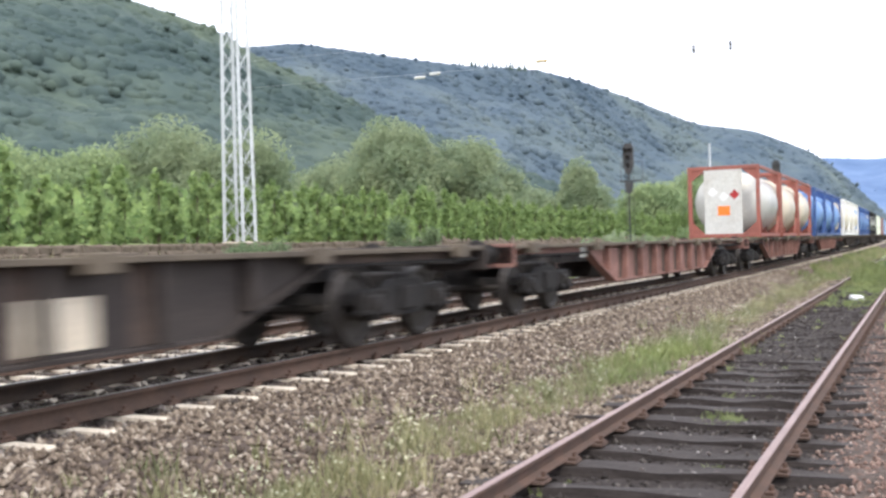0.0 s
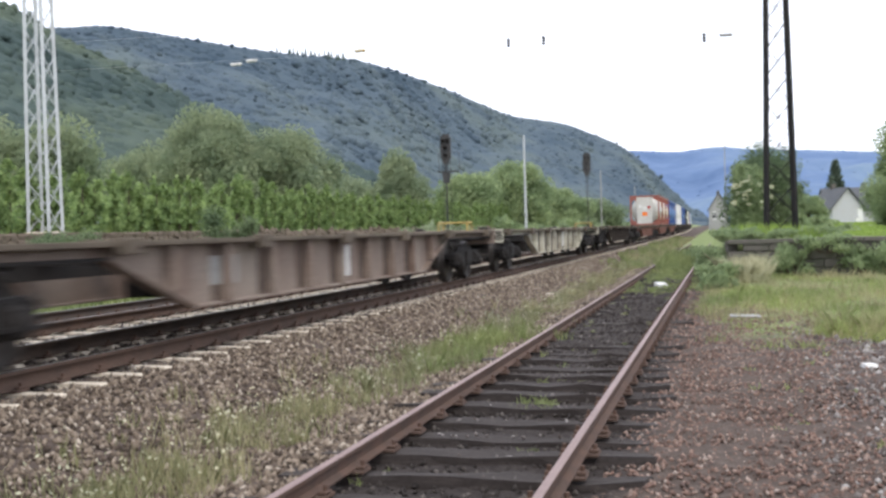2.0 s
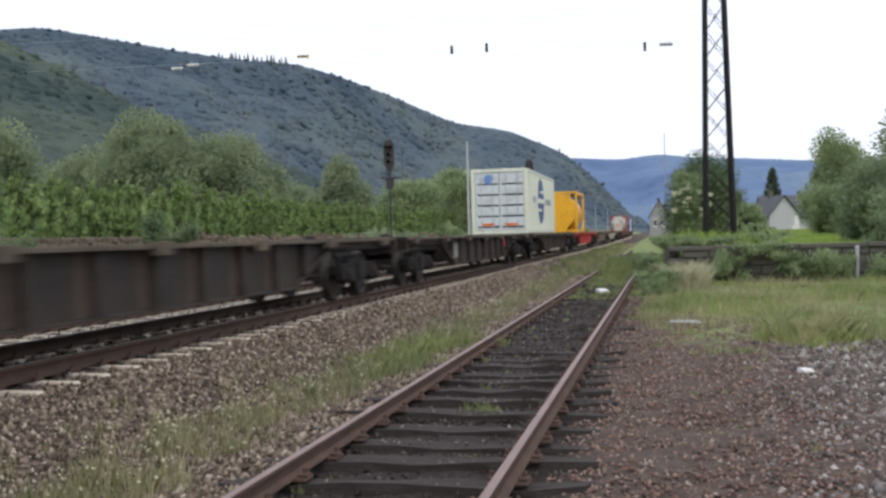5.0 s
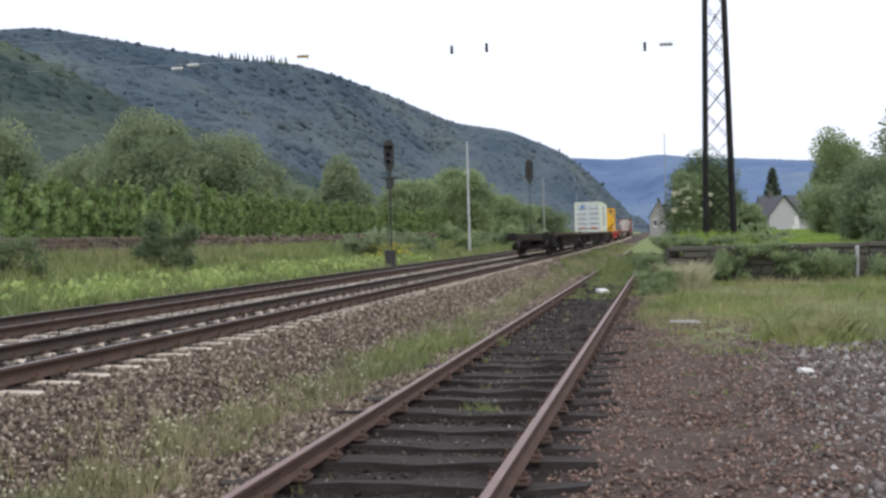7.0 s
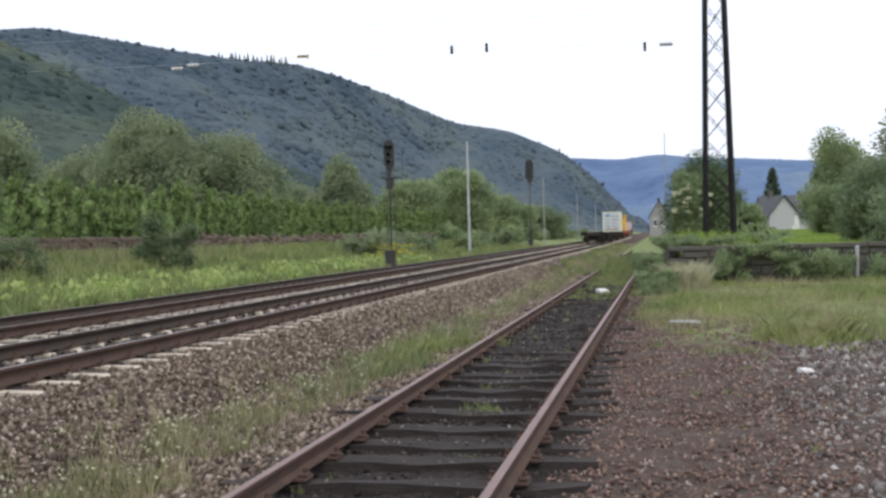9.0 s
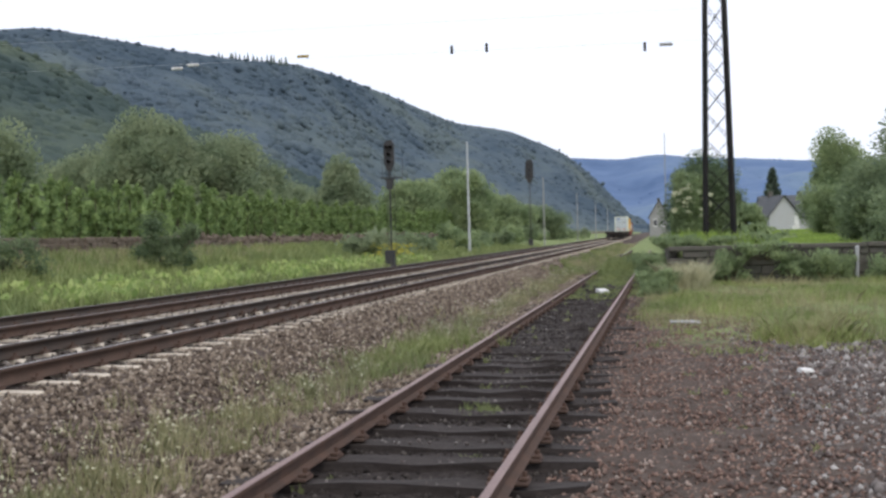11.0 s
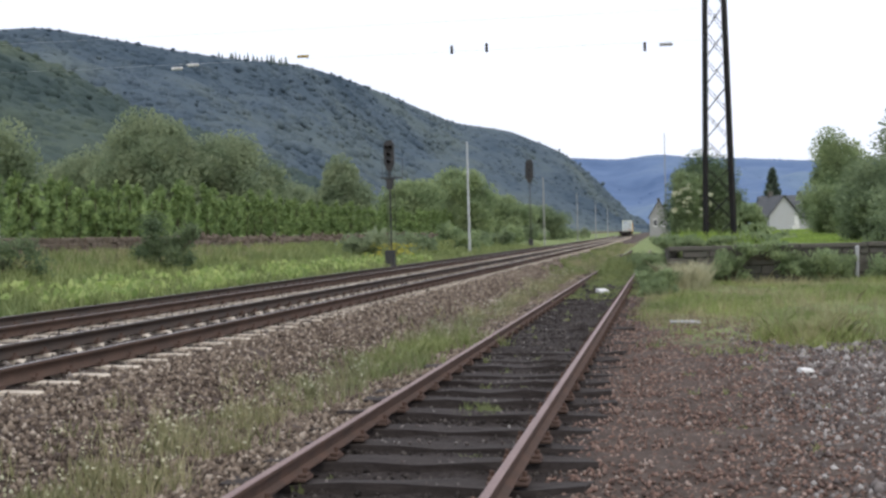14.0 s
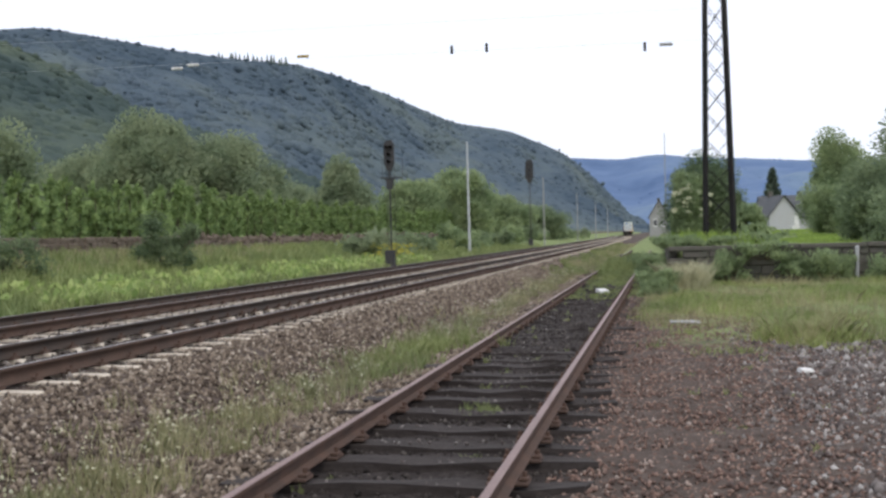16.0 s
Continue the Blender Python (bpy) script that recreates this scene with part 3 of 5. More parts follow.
def container_wagon(s, paint, label, accents=(), railing=False, floor="wagon_floor"):
    """A bogie flat wagon with a fish-bellied frame; origin at its rear end, on the rail."""
    length = PITCH
    g = empty("container_wagon", pose(0, 0, 0), label, "flat wagon", "container wagons of the train")
    a, b = 0.62, length - 0.62
    t0, t1, k0, k1 = 5.0, length - 5.0, 6.8, length - 6.8
    low = 0.40
    for sx in (-1, 1):
        bm = bmesh.new()
        prism(bm, [(a, 1.14), (a, 1.0), (t0, 1.0), (k0, low), (k1, low), (t1, 1.0), (b, 1.0), (b, 1.14)], "x", sx * 1.03, sx * 1.06)
        part("side_web", bm, M[paint], g)
        bm = bmesh.new()
        x0, x1 = sorted((sx * 0.98, sx * 1.24))
        box(bm, x0, x1, a, b, 1.10, 1.16, 0.008)
        part("top_flange", bm, M[floor], g)
        bm = bmesh.new()
        x0, x1 = sorted((sx * 0.98, sx * 1.16))
        box(bm, x0, x1, k0, k1, low - 0.035, low, 0.006)
        for p, q in (((t0, 0.985), (k0, low - 0.017)), ((k1, low - 0.017), (t1, 0.985))):
            beam(bm, (sx * 1.07, *p), (sx * 1.07, *q), 0.18, 0.035)
        part("bottom_flange", bm, M[paint], g)
        for p, q in ((a, t0), (t1, b)):
            bm = bmesh.new()
            box(bm, x0, x1, p, q, 0.965, 1.0, 0.006)
            part("end_flange", bm, M["black"], g)
        for p, q in ((a + 0.02, t0 - 0.1), (t1 + 0.1, b - 0.02)):
            bm = bmesh.new()
            x0, x1 = sorted((sx * 1.062, sx * 1.07))
            box(bm, x0, x1, p, q, 1.003, 1.097)
            part("end_sill", bm, M["darkbrown" if paint in ("wagon_dark", "wagon_brown") else paint], g)
        n = 9
        for i in range(n):
            y = k0 - 0.5 + (k1 - k0 + 1.0) * i / (n - 1)
            bm = bmesh.new()
            x0, x1 = sorted((sx * 1.06, sx * 1.2))
            box(bm, x0, x1, y - 0.05, y + 0.05, max(low, low + (0.5 if i in (0, n - 1) else 0) * 0.4), 1.10, 0.006)
            part("rib", bm, M[paint], g)
            # A recess drawn by colour alone: a flat darker strip beside each rib.
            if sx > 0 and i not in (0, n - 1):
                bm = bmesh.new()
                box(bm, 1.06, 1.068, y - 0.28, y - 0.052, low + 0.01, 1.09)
                part("dark_strip", bm, M["redframe" if paint == "wagon_red" else "darkbrown"], g)
        for y in (1.5, 5.2, 8.5, length / 2, length - 8.5, length - 5.2, length - 1.5):
            bm = bmesh.new()
            x0, x1 = sorted((sx * 1.16, sx * 1.32))
            box(bm, x0, x1, y - 0.16, y + 0.16, 1.02, 1.19, 0.01)
            part("container_bracket", bm, M[floor], g)
        bm = bmesh.new()
        x0, x1 = sorted((sx * 0.92, sx * 1.25))
        box(bm, x0, x1, a - 0.06, a, 0.88, 1.14)
        part("step_plate", bm, M["black"], g)
    bm = bmesh.new()
    box(bm, -0.35, 0.35, a, b, 0.78, 1.08)
    n = 16
    for i in range(n):
        y = a + 0.1 + (b - a - 0.2) * i / (n - 1)
        box(bm, -1.03, 1.03, y - 0.09, y + 0.09, 0.92, 1.1)
    part("centre_frame", bm, M["black"], g)
    bm = bmesh.new()
    box(bm, -0.5, 0.5, 8.0, 9.2, 0.42, 0.78, 0.03)
    part("brake_gear", bm, M["black"], g)
    for end, face in ((a, -1), (b, 1)):
        bm = bmesh.new()
        y0, y1 = sorted((end, end + face * 0.06))
        box(bm, -1.27, 1.27, y0, y1, 0.82, 1.18, 0.01)
        part("headstock", bm, M[paint], g)
        for bx in (-0.875, 0.875):
            piece("buffer", BUFFER, g, pose(bx, end + face * 0.05, 1.03, 0, 0, 0 if face > 0 else 180))
        bm = bmesh.new()
        lathe(bm, [(0.03, 0), (0.03, 0.3)], 8, "y", (0, end if face > 0 else end - 0.3, 0.98))
        bar(bm, (0, end + face * 0.28, 1.0), (0, end + face * 0.3, 0.55), 0.035, 8)
        part("coupling", bm, M["black"], g)
        if railing and face > 0:
            bm = bmesh.new()
            for px in (0.35, 1.05):
                bar(bm, (px, end - railing, 1.12), (px, end - railing, 1.36), 0.025)
                bar(bm, (px, end - railing - 0.45, 1.12), (px, end - railing - 0.45, 1.36), 0.025)
                bar(bm, (px, end - railing - 0.45, 1.36), (px, end - railing, 1.36), 0.025)
            bar(bm, (0.35, end - railing, 1.36), (1.05, end - railing, 1.36), 0.025)
            part("folding_bracket", bm, M["oldyellow"], g, "dull yellow folding bracket")
    for cy in (2.75, length - 2.75):
        bg = new("bogie", BOLSTER)
        bg.parent = g
        bg.matrix_basis = pose(0, cy, 0)
        for wy in (-0.9, 0.9):
            piece("wheelset", WHEELSET, bg, pose(0, wy, 0.455))
            for sx in (-1, 1):
                piece("axle_box", AXLE_BOX, bg, pose(sx * 1.0, wy, 0.46, 0, 0, 0 if sx > 0 else 180))
        for sx in (-1, 1):
            piece("side_frame", SIDE_FRAME, bg, pose(sx * 1.0, 0, 0))
    for y0, y1, z0, z1, mat, what in accents:
        bm = bmesh.new()
        y0, y1 = y0 * 0.895, y1 * 0.895
        box(bm, 1.06, 1.074, y0, y1, z0, z1)
        part("side_plate", bm, M[mat], g, what)
    return rides(g, s)


def tank_container(s, shell, frame_mat, label, length=6.06, height=2.7, panel=False, marks=(), clad=False):
    g = empty("tank_container", pose(0, 0, 0), label, "tank container", "tank containers of the train")
    w, h, L = 1.25, height, length
    for sx in (-1, 1):
        for y in (0.07, L - 0.07):
            bm = bmesh.new()
            box(bm, sx * w - 0.07, sx * w + 0.07, y - 0.07, y + 0.07, 0, h, 0.012)
            part("corner_post", bm, M[frame_mat], g)
        for z in (0.08, h - 0.06):
            bm = bmesh.new()
            box(bm, sx * w - 0.05, sx * w + 0.05, 0.14, L - 0.14, z - 0.06, z + 0.06, 0.01)
            part("side_rail", bm, M[frame_mat], g)
        for y, d in ((0.14, 1), (L - 0.14, -1)):
            bm = bmesh.new()
            beam(bm, (sx * w, y, 0.85), (sx * w, y + d * 0.95, 0.12), 0.09)
            part("side_brace", bm, M[frame_mat], g)
    for y in (0.07, L - 0.07):
        for z in (0.09, h - 0.07):
            bm = bmesh.new()
            box(bm, -w + 0.07, w - 0.07, y - 0.06, y + 0.06, z - 0.07, z + 0.07, 0.01)
            part("end_rail", bm, M[frame_mat], g)
        for sx in (-1, 1):
            for z0, z1 in () if clad else ((0.1, 0.62), (h - 0.1, h - 0.55)):
                bm = bmesh.new()
                prism(bm, [(sx * (w - 0.06), z0), (sx * (w - 0.6), z0), (sx * (w - 0.06), z1)], "y", y - 0.025, y + 0.025)
                part("gusset", bm, M[frame_mat], g)
    r, cz = (1.19, h * 0.475) if clad else (1.26, h * 0.5)
    bm = bmesh.new()
    d0 = 0.7 if panel else 0.0
    e = r - 1.26
    lathe(bm, [(0.3, 0.04 + d0), (0.7, 0.06 + d0), (0.98 + e, 0.12 + d0), (1.1 + e, 0.22 + d0), (r, 0.36 + d0), (r, L * 0.5 - 0.02), (r + 0.012, L * 0.5), (r, L * 0.5 + 0.02), (r, L - 0.36), (1.1 + e, L - 0.22), (0.98 + e, L - 0.12), (0.7, L - 0.06), (0.3, L - 0.04)], 40, "y", (0, 0, cz))
    part("tank_shell", bm, M[shell], g, smooth=True)
    for y in (1.2, L - 1.2):
        bm = bmesh.new()
        box(bm, -0.9, 0.9, y - 0.08, y + 0.08, 0.1, 0.5)
        part("saddle", bm, M[frame_mat], g)
    bm = bmesh.new()
    box(bm, -0.3, 0.3, 0.8, L - 0.8, h - 0.16, h - 0.12)
    for y in (1.5, L / 2, L - 1.5):
        lathe(bm, [(0.25, h - 0.3), (0.25, h - 0.1), (0.15, h - 0.06)], 14, "z", (0, y, 0))
    part("walkway", bm, M["cover"], g)
    if clad:
        bm = bmesh.new()
        prism(bm, [(-0.52, 0.17), (0.52, 0.17), (1.13, 0.9), (1.13, h - 0.75), (0.72, h - 0.17), (-0.72, h - 0.17), (-1.13, h - 0.75), (-1.13, 0.9)], "y", 0.03, 0.075)
        part("end_plate", bm, M[shell], g, "faceted yellow end plate")
        for sx in (-1, 1):
            bm = bmesh.new()
            box(bm, sx * 0.98 - 0.09, sx * 0.98 + 0.09, 0.16, L - 0.16, h - 0.3, h - 0.14, 0.01)
            part("walkway_beam", bm, M["darkbrown"], g, "dark brown walkway beam")
    if panel:
        bm = bmesh.new()
        box(bm, -0.72, 0.68, 0.02, 0.06, 0.06, h - 0.12, 0.01)
        part("end_plate", bm, M["tankgrey"], g, "grey end plate")
        for px, pz, m2 in ((-0.4, 1.72, "label"), (0.0, 1.55, "label"), (0.4, 1.62, "crimson")):
            bm = bmesh.new()
            prism(bm, [(px - 0.19, pz), (px, pz - 0.19), (px + 0.19, pz), (px, pz + 0.19)], "y", 0.008, 0.016)
            part("hazard_label", bm, M[m2], g, "diamond hazard label")
        bm = bmesh.new()
        box(bm, -0.22, 0.22, 0.008, 0.016, 0.85, 1.2)
        part("hazard_plate", bm, M["orange"], g, "orange hazard plate")
    for y0, y1, z0, z1, mat, what in marks:
        bm = bmesh.new()
        k = 6
        for i in range(k):
            za, zb = z0 + (z1 - z0) * i / k, z0 + (z1 - z0) * (i + 1) / k
            xa, xb = [math.sqrt(max(0.02, (r + 0.006) ** 2 - (q - cz) ** 2)) for q in (za, zb)]
            v = [bm.verts.new(p) for p in ((xa, y0, za), (xa, y1, za), (xb, y1, zb), (xb, y0, zb), (xa - 0.012, y0, za), (xa - 0.012, y1, za), (xb - 0.012, y1, zb), (xb - 0.012, y0, zb))]
            for f in ((0, 1, 2, 3), (7, 6, 5, 4), (0, 4, 5, 1), (1, 5, 6, 2), (2, 6, 7, 3), (3, 7, 4, 0)):
                bm.faces.new([v[j] for j in f])
        part("marking", bm, M[mat], g, what)
    return rides(g, s, DECK)


DECK = 1.2


def box_container(s, wall, label, length, height, doors=True, logo=False):
    g = empty("box_container", pose(0, 0, 0), label, "container", "box containers of the train")
    w, h, L = 1.22, height, length
    for sx in (-1, 1):
        for y in (0.08, L - 0.08):
            bm = bmesh.new()
            box(bm, sx * w - (0.16 if sx > 0 else 0), sx * w + (0 if sx > 0 else 0.16), y - 0.08, y + 0.08, 0, h, 0.012)
            part("corner_post", bm, M[wall], g)
        for z, t in ((0.09, 0.08), (h - 0.06, 0.06)):
            bm = bmesh.new()
            x0, x1 = sorted((sx * (w - 0.10), sx * w))
            box(bm, x0, x1, 0.16, L - 0.16, z - t, z + t, 0.008)
            part("side_rail", bm, M[wall], g)
        bm = bmesh.new()
        n = int((L - 0.32) / 0.28)
        step = (L - 0.32) / n
        pts = []
        for i in range(n):
            y = 0.16 + i * step
            pts += [(sx * (w - 0.012), y), (sx * (w - 0.012), y + step * 0.38), (sx * (w - 0.045), y + step * 0.5), (sx * (w - 0.045), y + step * 0.88)]
        pts.append((sx * (w - 0.012), L - 0.16))
        va, vb = [bm.verts.new((*p, 0.17)) for p in pts], [bm.verts.new((*p, h - 0.12)) for p in pts]
        for i in range(len(pts) - 1):
            bm.faces.new((va[i], va[i + 1], vb[i + 1], vb[i]))
        bmesh.ops.recalc_face_normals(bm, faces=bm.faces)
        part("corrugated_wall", bm, M[wall], g)
    bm = bmesh.new()
    box(bm, -w + 0.1, w - 0.1, 0.1, L - 0.1, h - 0.05, h - 0.02)
    part("roof", bm, M[wall], g)
    bm = bmesh.new()
    box(bm, -w + 0.1, w - 0.1, 0.1, L - 0.1, 0.03, 0.14)
    part("floor_frame", bm, M["darksteel"], g)
    bm = bmesh.new()
    box(bm, -w + 0.16, w - 0.16, L - 0.12, L - 0.04, 0.03, h - 0.03)
    part("front_wall", bm, M[wall], g)
    bm = bmesh.new()
    box(bm, -w + 0.16, w - 0.16, 0.03, 0.14, h - 0.14, h, 0.01)
    part("door_header", bm, M[wall], g)
    bm = bmesh.new()
    box(bm, -w + 0.16, w - 0.16, 0.03, 0.14, 0.0, 0.16, 0.01)
    part("door_sill", bm, M[wall], g)
    for sx in (-1, 1):
        bm = bmesh.new()
        x0, x1 = sorted((sx * 0.012, sx * (w - 0.17)))
        box(bm, x0, x1, 0.06, 0.12, 0.18, h - 0.16, 0.01)
        dr = part("door", bm, M["doorwhite"], g, "pale ribbed container door")
        for i in range(4):
            z = 0.36 + (h - 0.95) * i / 4
            bm = bmesh.new()
            box(bm, x0 + 0.06, x1 - 0.06, 0.045, 0.07, z, z + (h - 0.95) / 4 - 0.12, 0.008)
            part("door_panel", bm, M["doorwhite"], dr)
        for px in (0.3, 0.78):
            bm = bmesh.new()
            bar(bm, (sx * px, 0.03, 0.1), (sx * px, 0.03, h - 0.1), 0.02, 6)
            for z in (0.5, 1.1, h - 0.5):
                box(bm, sx * px - 0.05, sx * px + 0.05, 0.02, 0.06, z - 0.04, z + 0.04)
            part("locking_bar", bm, M["galv"], dr)
        for i in range(5):
            z = 0.30 + (h - 0.95) * i / 4
            bm = bmesh.new()
            box(bm, x0 + 0.1, x1 - 0.02, 0.05, 0.0535, z - 0.03, z + 0.03)
            part("door_recess", bm, M["darksteel"], dr)
        bm = bmesh.new()
        box(bm, sx * 0.5 - 0.28, sx * 0.5 + 0.28, 0.035, 0.042, 0.36, 0.46)
        part("marking_strip", bm, M["orange"], dr, "faded orange marking strip")
    bm = bmesh.new()
    lathe(bm, [(0.22, 0.030), (0.22, 0.038)], 20, "y", (-0.45, 0, h - 0.45))
    part("round_mark", bm, M["paleblue"], g, "faded blue round mark")
    if logo:
        cy, cz, ry, rz = 5.2, 1.5, 1.24, 1.06
        bm = bmesh.new()
        k = 28
        prism(bm, [(cy + ry * math.cos(2 * math.pi * i / k), cz + rz * math.sin(2 * math.pi * i / k)) for i in range(k)], "x", w - 0.011, w - 0.004)
        part("round_mark", bm, M["blue"], g, "large dark blue oval mark")
        for y0, y1, z0 in ((cy - 0.3, cy + 1.12, cz + 0.36), (cy - 1.24, cy + 1.24, cz - 0.11), (cy - 1.12, cy + 0.3, cz - 0.5)):
            bm = bmesh.new()
            box(bm, w - 0.006, w - 0.001, y0, y1, z0, z0 + (0.22 if y1 - y0 > 2 else 0.14))
            part("mark_stripe", bm, M["white" if y1 - y0 > 2 else "label"], g)
        for y0, n in ((2.05, 3), (7.2, 6)):
            for i in range(n):
                bm = bmesh.new()
                box(bm, w - 0.009, w - 0.002, y0 + i * 0.42, y0 + i * 0.42 + 0.3, cz - 0.13, cz + 0.16)
                part("lettering_bar", bm, M["fadedblue"], g)
    return rides(g, s, DECK)


def wagon_s(k):
    return TAIL_S + PITCH * k


MID = PITCH / 2
container_wagon(wagon_s(0), "wagon_dark", "empty grimy dark container flat wagon at the train's end", railing=False)
container_wagon(wagon_s(1), "wagon_dark", "empty grimy brown container flat wagon with a red side panel",
                [(18.35, 19.25, 0.72, 1.07, "wagon_red", "faded red side panel"), (MID - 4, MID - 2.8, 0.55, 0.95, "cover", "pale cover plate")])
container_wagon(wagon_s(2), "wagon_brown", "brown-grey container flat wagon carrying a white box container",
                [(9.0, 9.8, 0.55, 0.9, "cover", "pale plate"), (11.3, 12.2, 0.6, 0.95, "label", "white plate"), (13.4, 14.4, 0.6, 0.9, "cover", "pale plate")])
container_wagon(wagon_s(3), "wagon_red", "bright red container flat wagon carrying a yellow tank",
                [(7.6, 8.2, 0.85, 1.05, "label", "pale plate"), (14.3, 15.3, 0.55, 0.95, "redpale", "faded pink panel")], railing=0.8, floor="wagon_red")
container_wagon(wagon_s(4), "wagon_rusty", "empty rust-stained brown container flat wagon",
                [(8.2, 9.0, 0.6, 0.95, "cover", "pale plate"), (13.0, 13.7, 0.5, 0.98, "label", "white plate")], railing=1.6)
container_wagon(wagon_s(5), "wagon_cream", "empty cream-grey container flat wagon with rust stains", [(13.2, 14.6, 0.5, 1.0, "label", "white plate")], railing=0.8)
container_wagon(wagon_s(6), "wagon_dark", "empty dark brown container flat wagon",
                [(5.3, 5.9, 0.9, 1.09, "label", "white placard"), (7.7, 9.0, 0.46, 1.05, "wagon_cream", "cream repainted panel"), (15.85, 16.75, 0.44, 0.85, "cream", "cream plate"), (9.6, 10.3, 0.5, 0.85, "cream", "cream plate")])
container_wagon(wagon_s(7), "wagon_rose", "empty faded oxide-red container flat wagon", [(5.2, 5.7, 0.9, 1.09, "label", "white placard")])
for k in range(8, 17):
    container_wagon(wagon_s(k), "wagon_rose" if k < 10 else "wagon_dark", "loaded container flat wagon in weathered red-brown paint" if k < 10 else "loaded dark container flat wagon")

box_container(43.37, "white", "white corrugated container with a blue oval mark on a wagon", 11.45, 2.8, True, True)
tank_container(69.24, "yellow", "yellow", "yellow tank container in a yellow frame on a red wagon", length=6.3, clad=True,
               marks=[(1.6, 4.6, 1.62, 1.82, "redletter", "faded red lettering band"), (2.3, 4.0, 1.32, 1.42, "redletter", "faded red lettering band"),
                      (1.3, 2.5, 0.62, 0.92, "cover", "grey plate"), (4.6, 5.3, 0.42, 0.66, "label", "white plate")])
for i, sh in enumerate(("tankgrey", "cream", "cream")):
    tank_container(wagon_s(8) + 3.3 + 6.6 * i, sh, "redframe", "grey tank container in an oxide-red frame with hazard labels" if i == 0 else "cream tank container in an oxide-red frame", panel=i == 0)
for i in range(3):
    tank_container(wagon_s(9) + 2.0 + 6.6 * i, "paleblue", "blue", "blue tank container in a blue frame")
for k, (sh, fr, la) in enumerate((("cream", "label", "white tank container in a pale frame"), ("paleblue", "blue", "blue tank container in a blue frame"), ("tankgrey", "darksteel", "grey tank container in a dark frame"))):
    for i in range(3):
        tank_container(wagon_s(10 + k) + 2.0 + 6.6 * i, sh, fr, la)
for k in range(13, 17):
    box_container(wagon_s(k) + 5.5, ("white", "wagon_rose", "paleblue", "white")[k - 13], ("white", "oxide red", "blue", "white")[k - 13] + " corrugated box container on a flat wagon", 12.1, 2.6)

# ---- masts


def lattice_mast(x, y, z, base, top, height, mat, label, name="lattice_mast"):
    g = empty(name, pose(x, y, z), label, "catenary mast", "lattice masts of the overhead line")
    panels = int(height / 0.94)

    def leg_at(i, f):
        w = (base + (top - base) * f) / 2
        return Vector(((-w, w, w, -w)[i], (-w, -w, w, w)[i], height * f))
    for i in range(4):
        bm = bmesh.new()
        beam(bm, leg_at(i, 0), leg_at(i, 1), 0.115)
        part("leg", bm, M[mat], g)
        for k in range(panels):
            j = (i + 1) % 4
            f0, f1 = k / panels, (k + 1) / panels
            for p, q in (((i, f0), (j, f1)), ((j, f0), (i, f1))):
                bm = bmesh.new()
                beam(bm, leg_at(*p), leg_at(*q), 0.022)
                part("brace", bm, M[mat], g)
    bm = bmesh.new()
    box(bm, -base * 0.62, base * 0.62, -base * 0.62, base * 0.62, -0.6, 0.04, 0.03)
    part("footing", bm, M["concrete"], g)
    return g


lattice_mast(-25.9, 38.5, 1.9, 0.92, 0.62, 15.0, "galv", "tall galvanised lattice mast beside the vineyard")
lattice_mast(2.13, 39.5, 0.85, 0.97, 0.37, 16.0, "darksteel", "tall dark lattice mast standing on the loading ramp")


def headspan():
    """The cross wires between the two lattice masts, with their insulators."""
    y, a, b = 39.0, Vector((-25.6, 38.6, 9.4)), Vector((1.75, 39.4, 9.2))
    g = empty("headspan", pose(0, 0, 0), "thin overhead cross wires with dark insulators between the masts", "overhead wire")
    for dz in (0.0, -1.1):
        bm = bmesh.new()
        bar(bm, a + Vector((0, 0, dz)), b + Vector((0, 0, dz)), 0.003, 4)
        part("cross_wire", bm, M["galv"], g)
    for x, z in ((-7.12, 8.05), (-5.85, 8.05), (-0.28, 7.75)):
        bm = bmesh.new()
        lathe(bm, [(0.03, z), (0.07, z + 0.05), (0.03, z + 0.1), (0.07, z + 0.15), (0.03, z + 0.2), (0.07, z + 0.25), (0.03, z + 0.32)], 8, "z", (x, y, 0))
        part("insulator", bm, M["darksteel"], g)
    for x, z, mat in ((-12.95, 8.3, "oldyellow"), (0.22, 7.95, "cover"), (-17.95, 8.12, "label"), (-17.3, 8.22, "label")):
        bm = bmesh.new()
        lathe(bm, [(0.03, 0), (0.07, 0.06), (0.04, 0.12), (0.07, 0.2), (0.04, 0.28), (0.07, 0.36), (0.03, 0.46)], 8, "x", (x, y, z))
        part("insulator", bm, M[mat], g)


headspan()


def pole_mast(x, y, z, h, label, r=0.14, mat="galv"):
    g = empty("catenary_mast", pose(x, y, z), label, "catenary mast", "slender catenary masts along the line")
    bm = bmesh.new()
    bar(bm, (0, 0, -0.3), (0, 0, h), r, 10, r * 0.64)
    part("pole", bm, M[mat], g)


for py, ph in ((89, 9.3), (150, 9.3), (214, 9.3), (278, 9.3), (345, 9.3)):
    pole_mast(-15.2, py, -0.1, ph, "slender pale catenary mast beside the line", 0.11, "galv" if py < 100 else "cover")


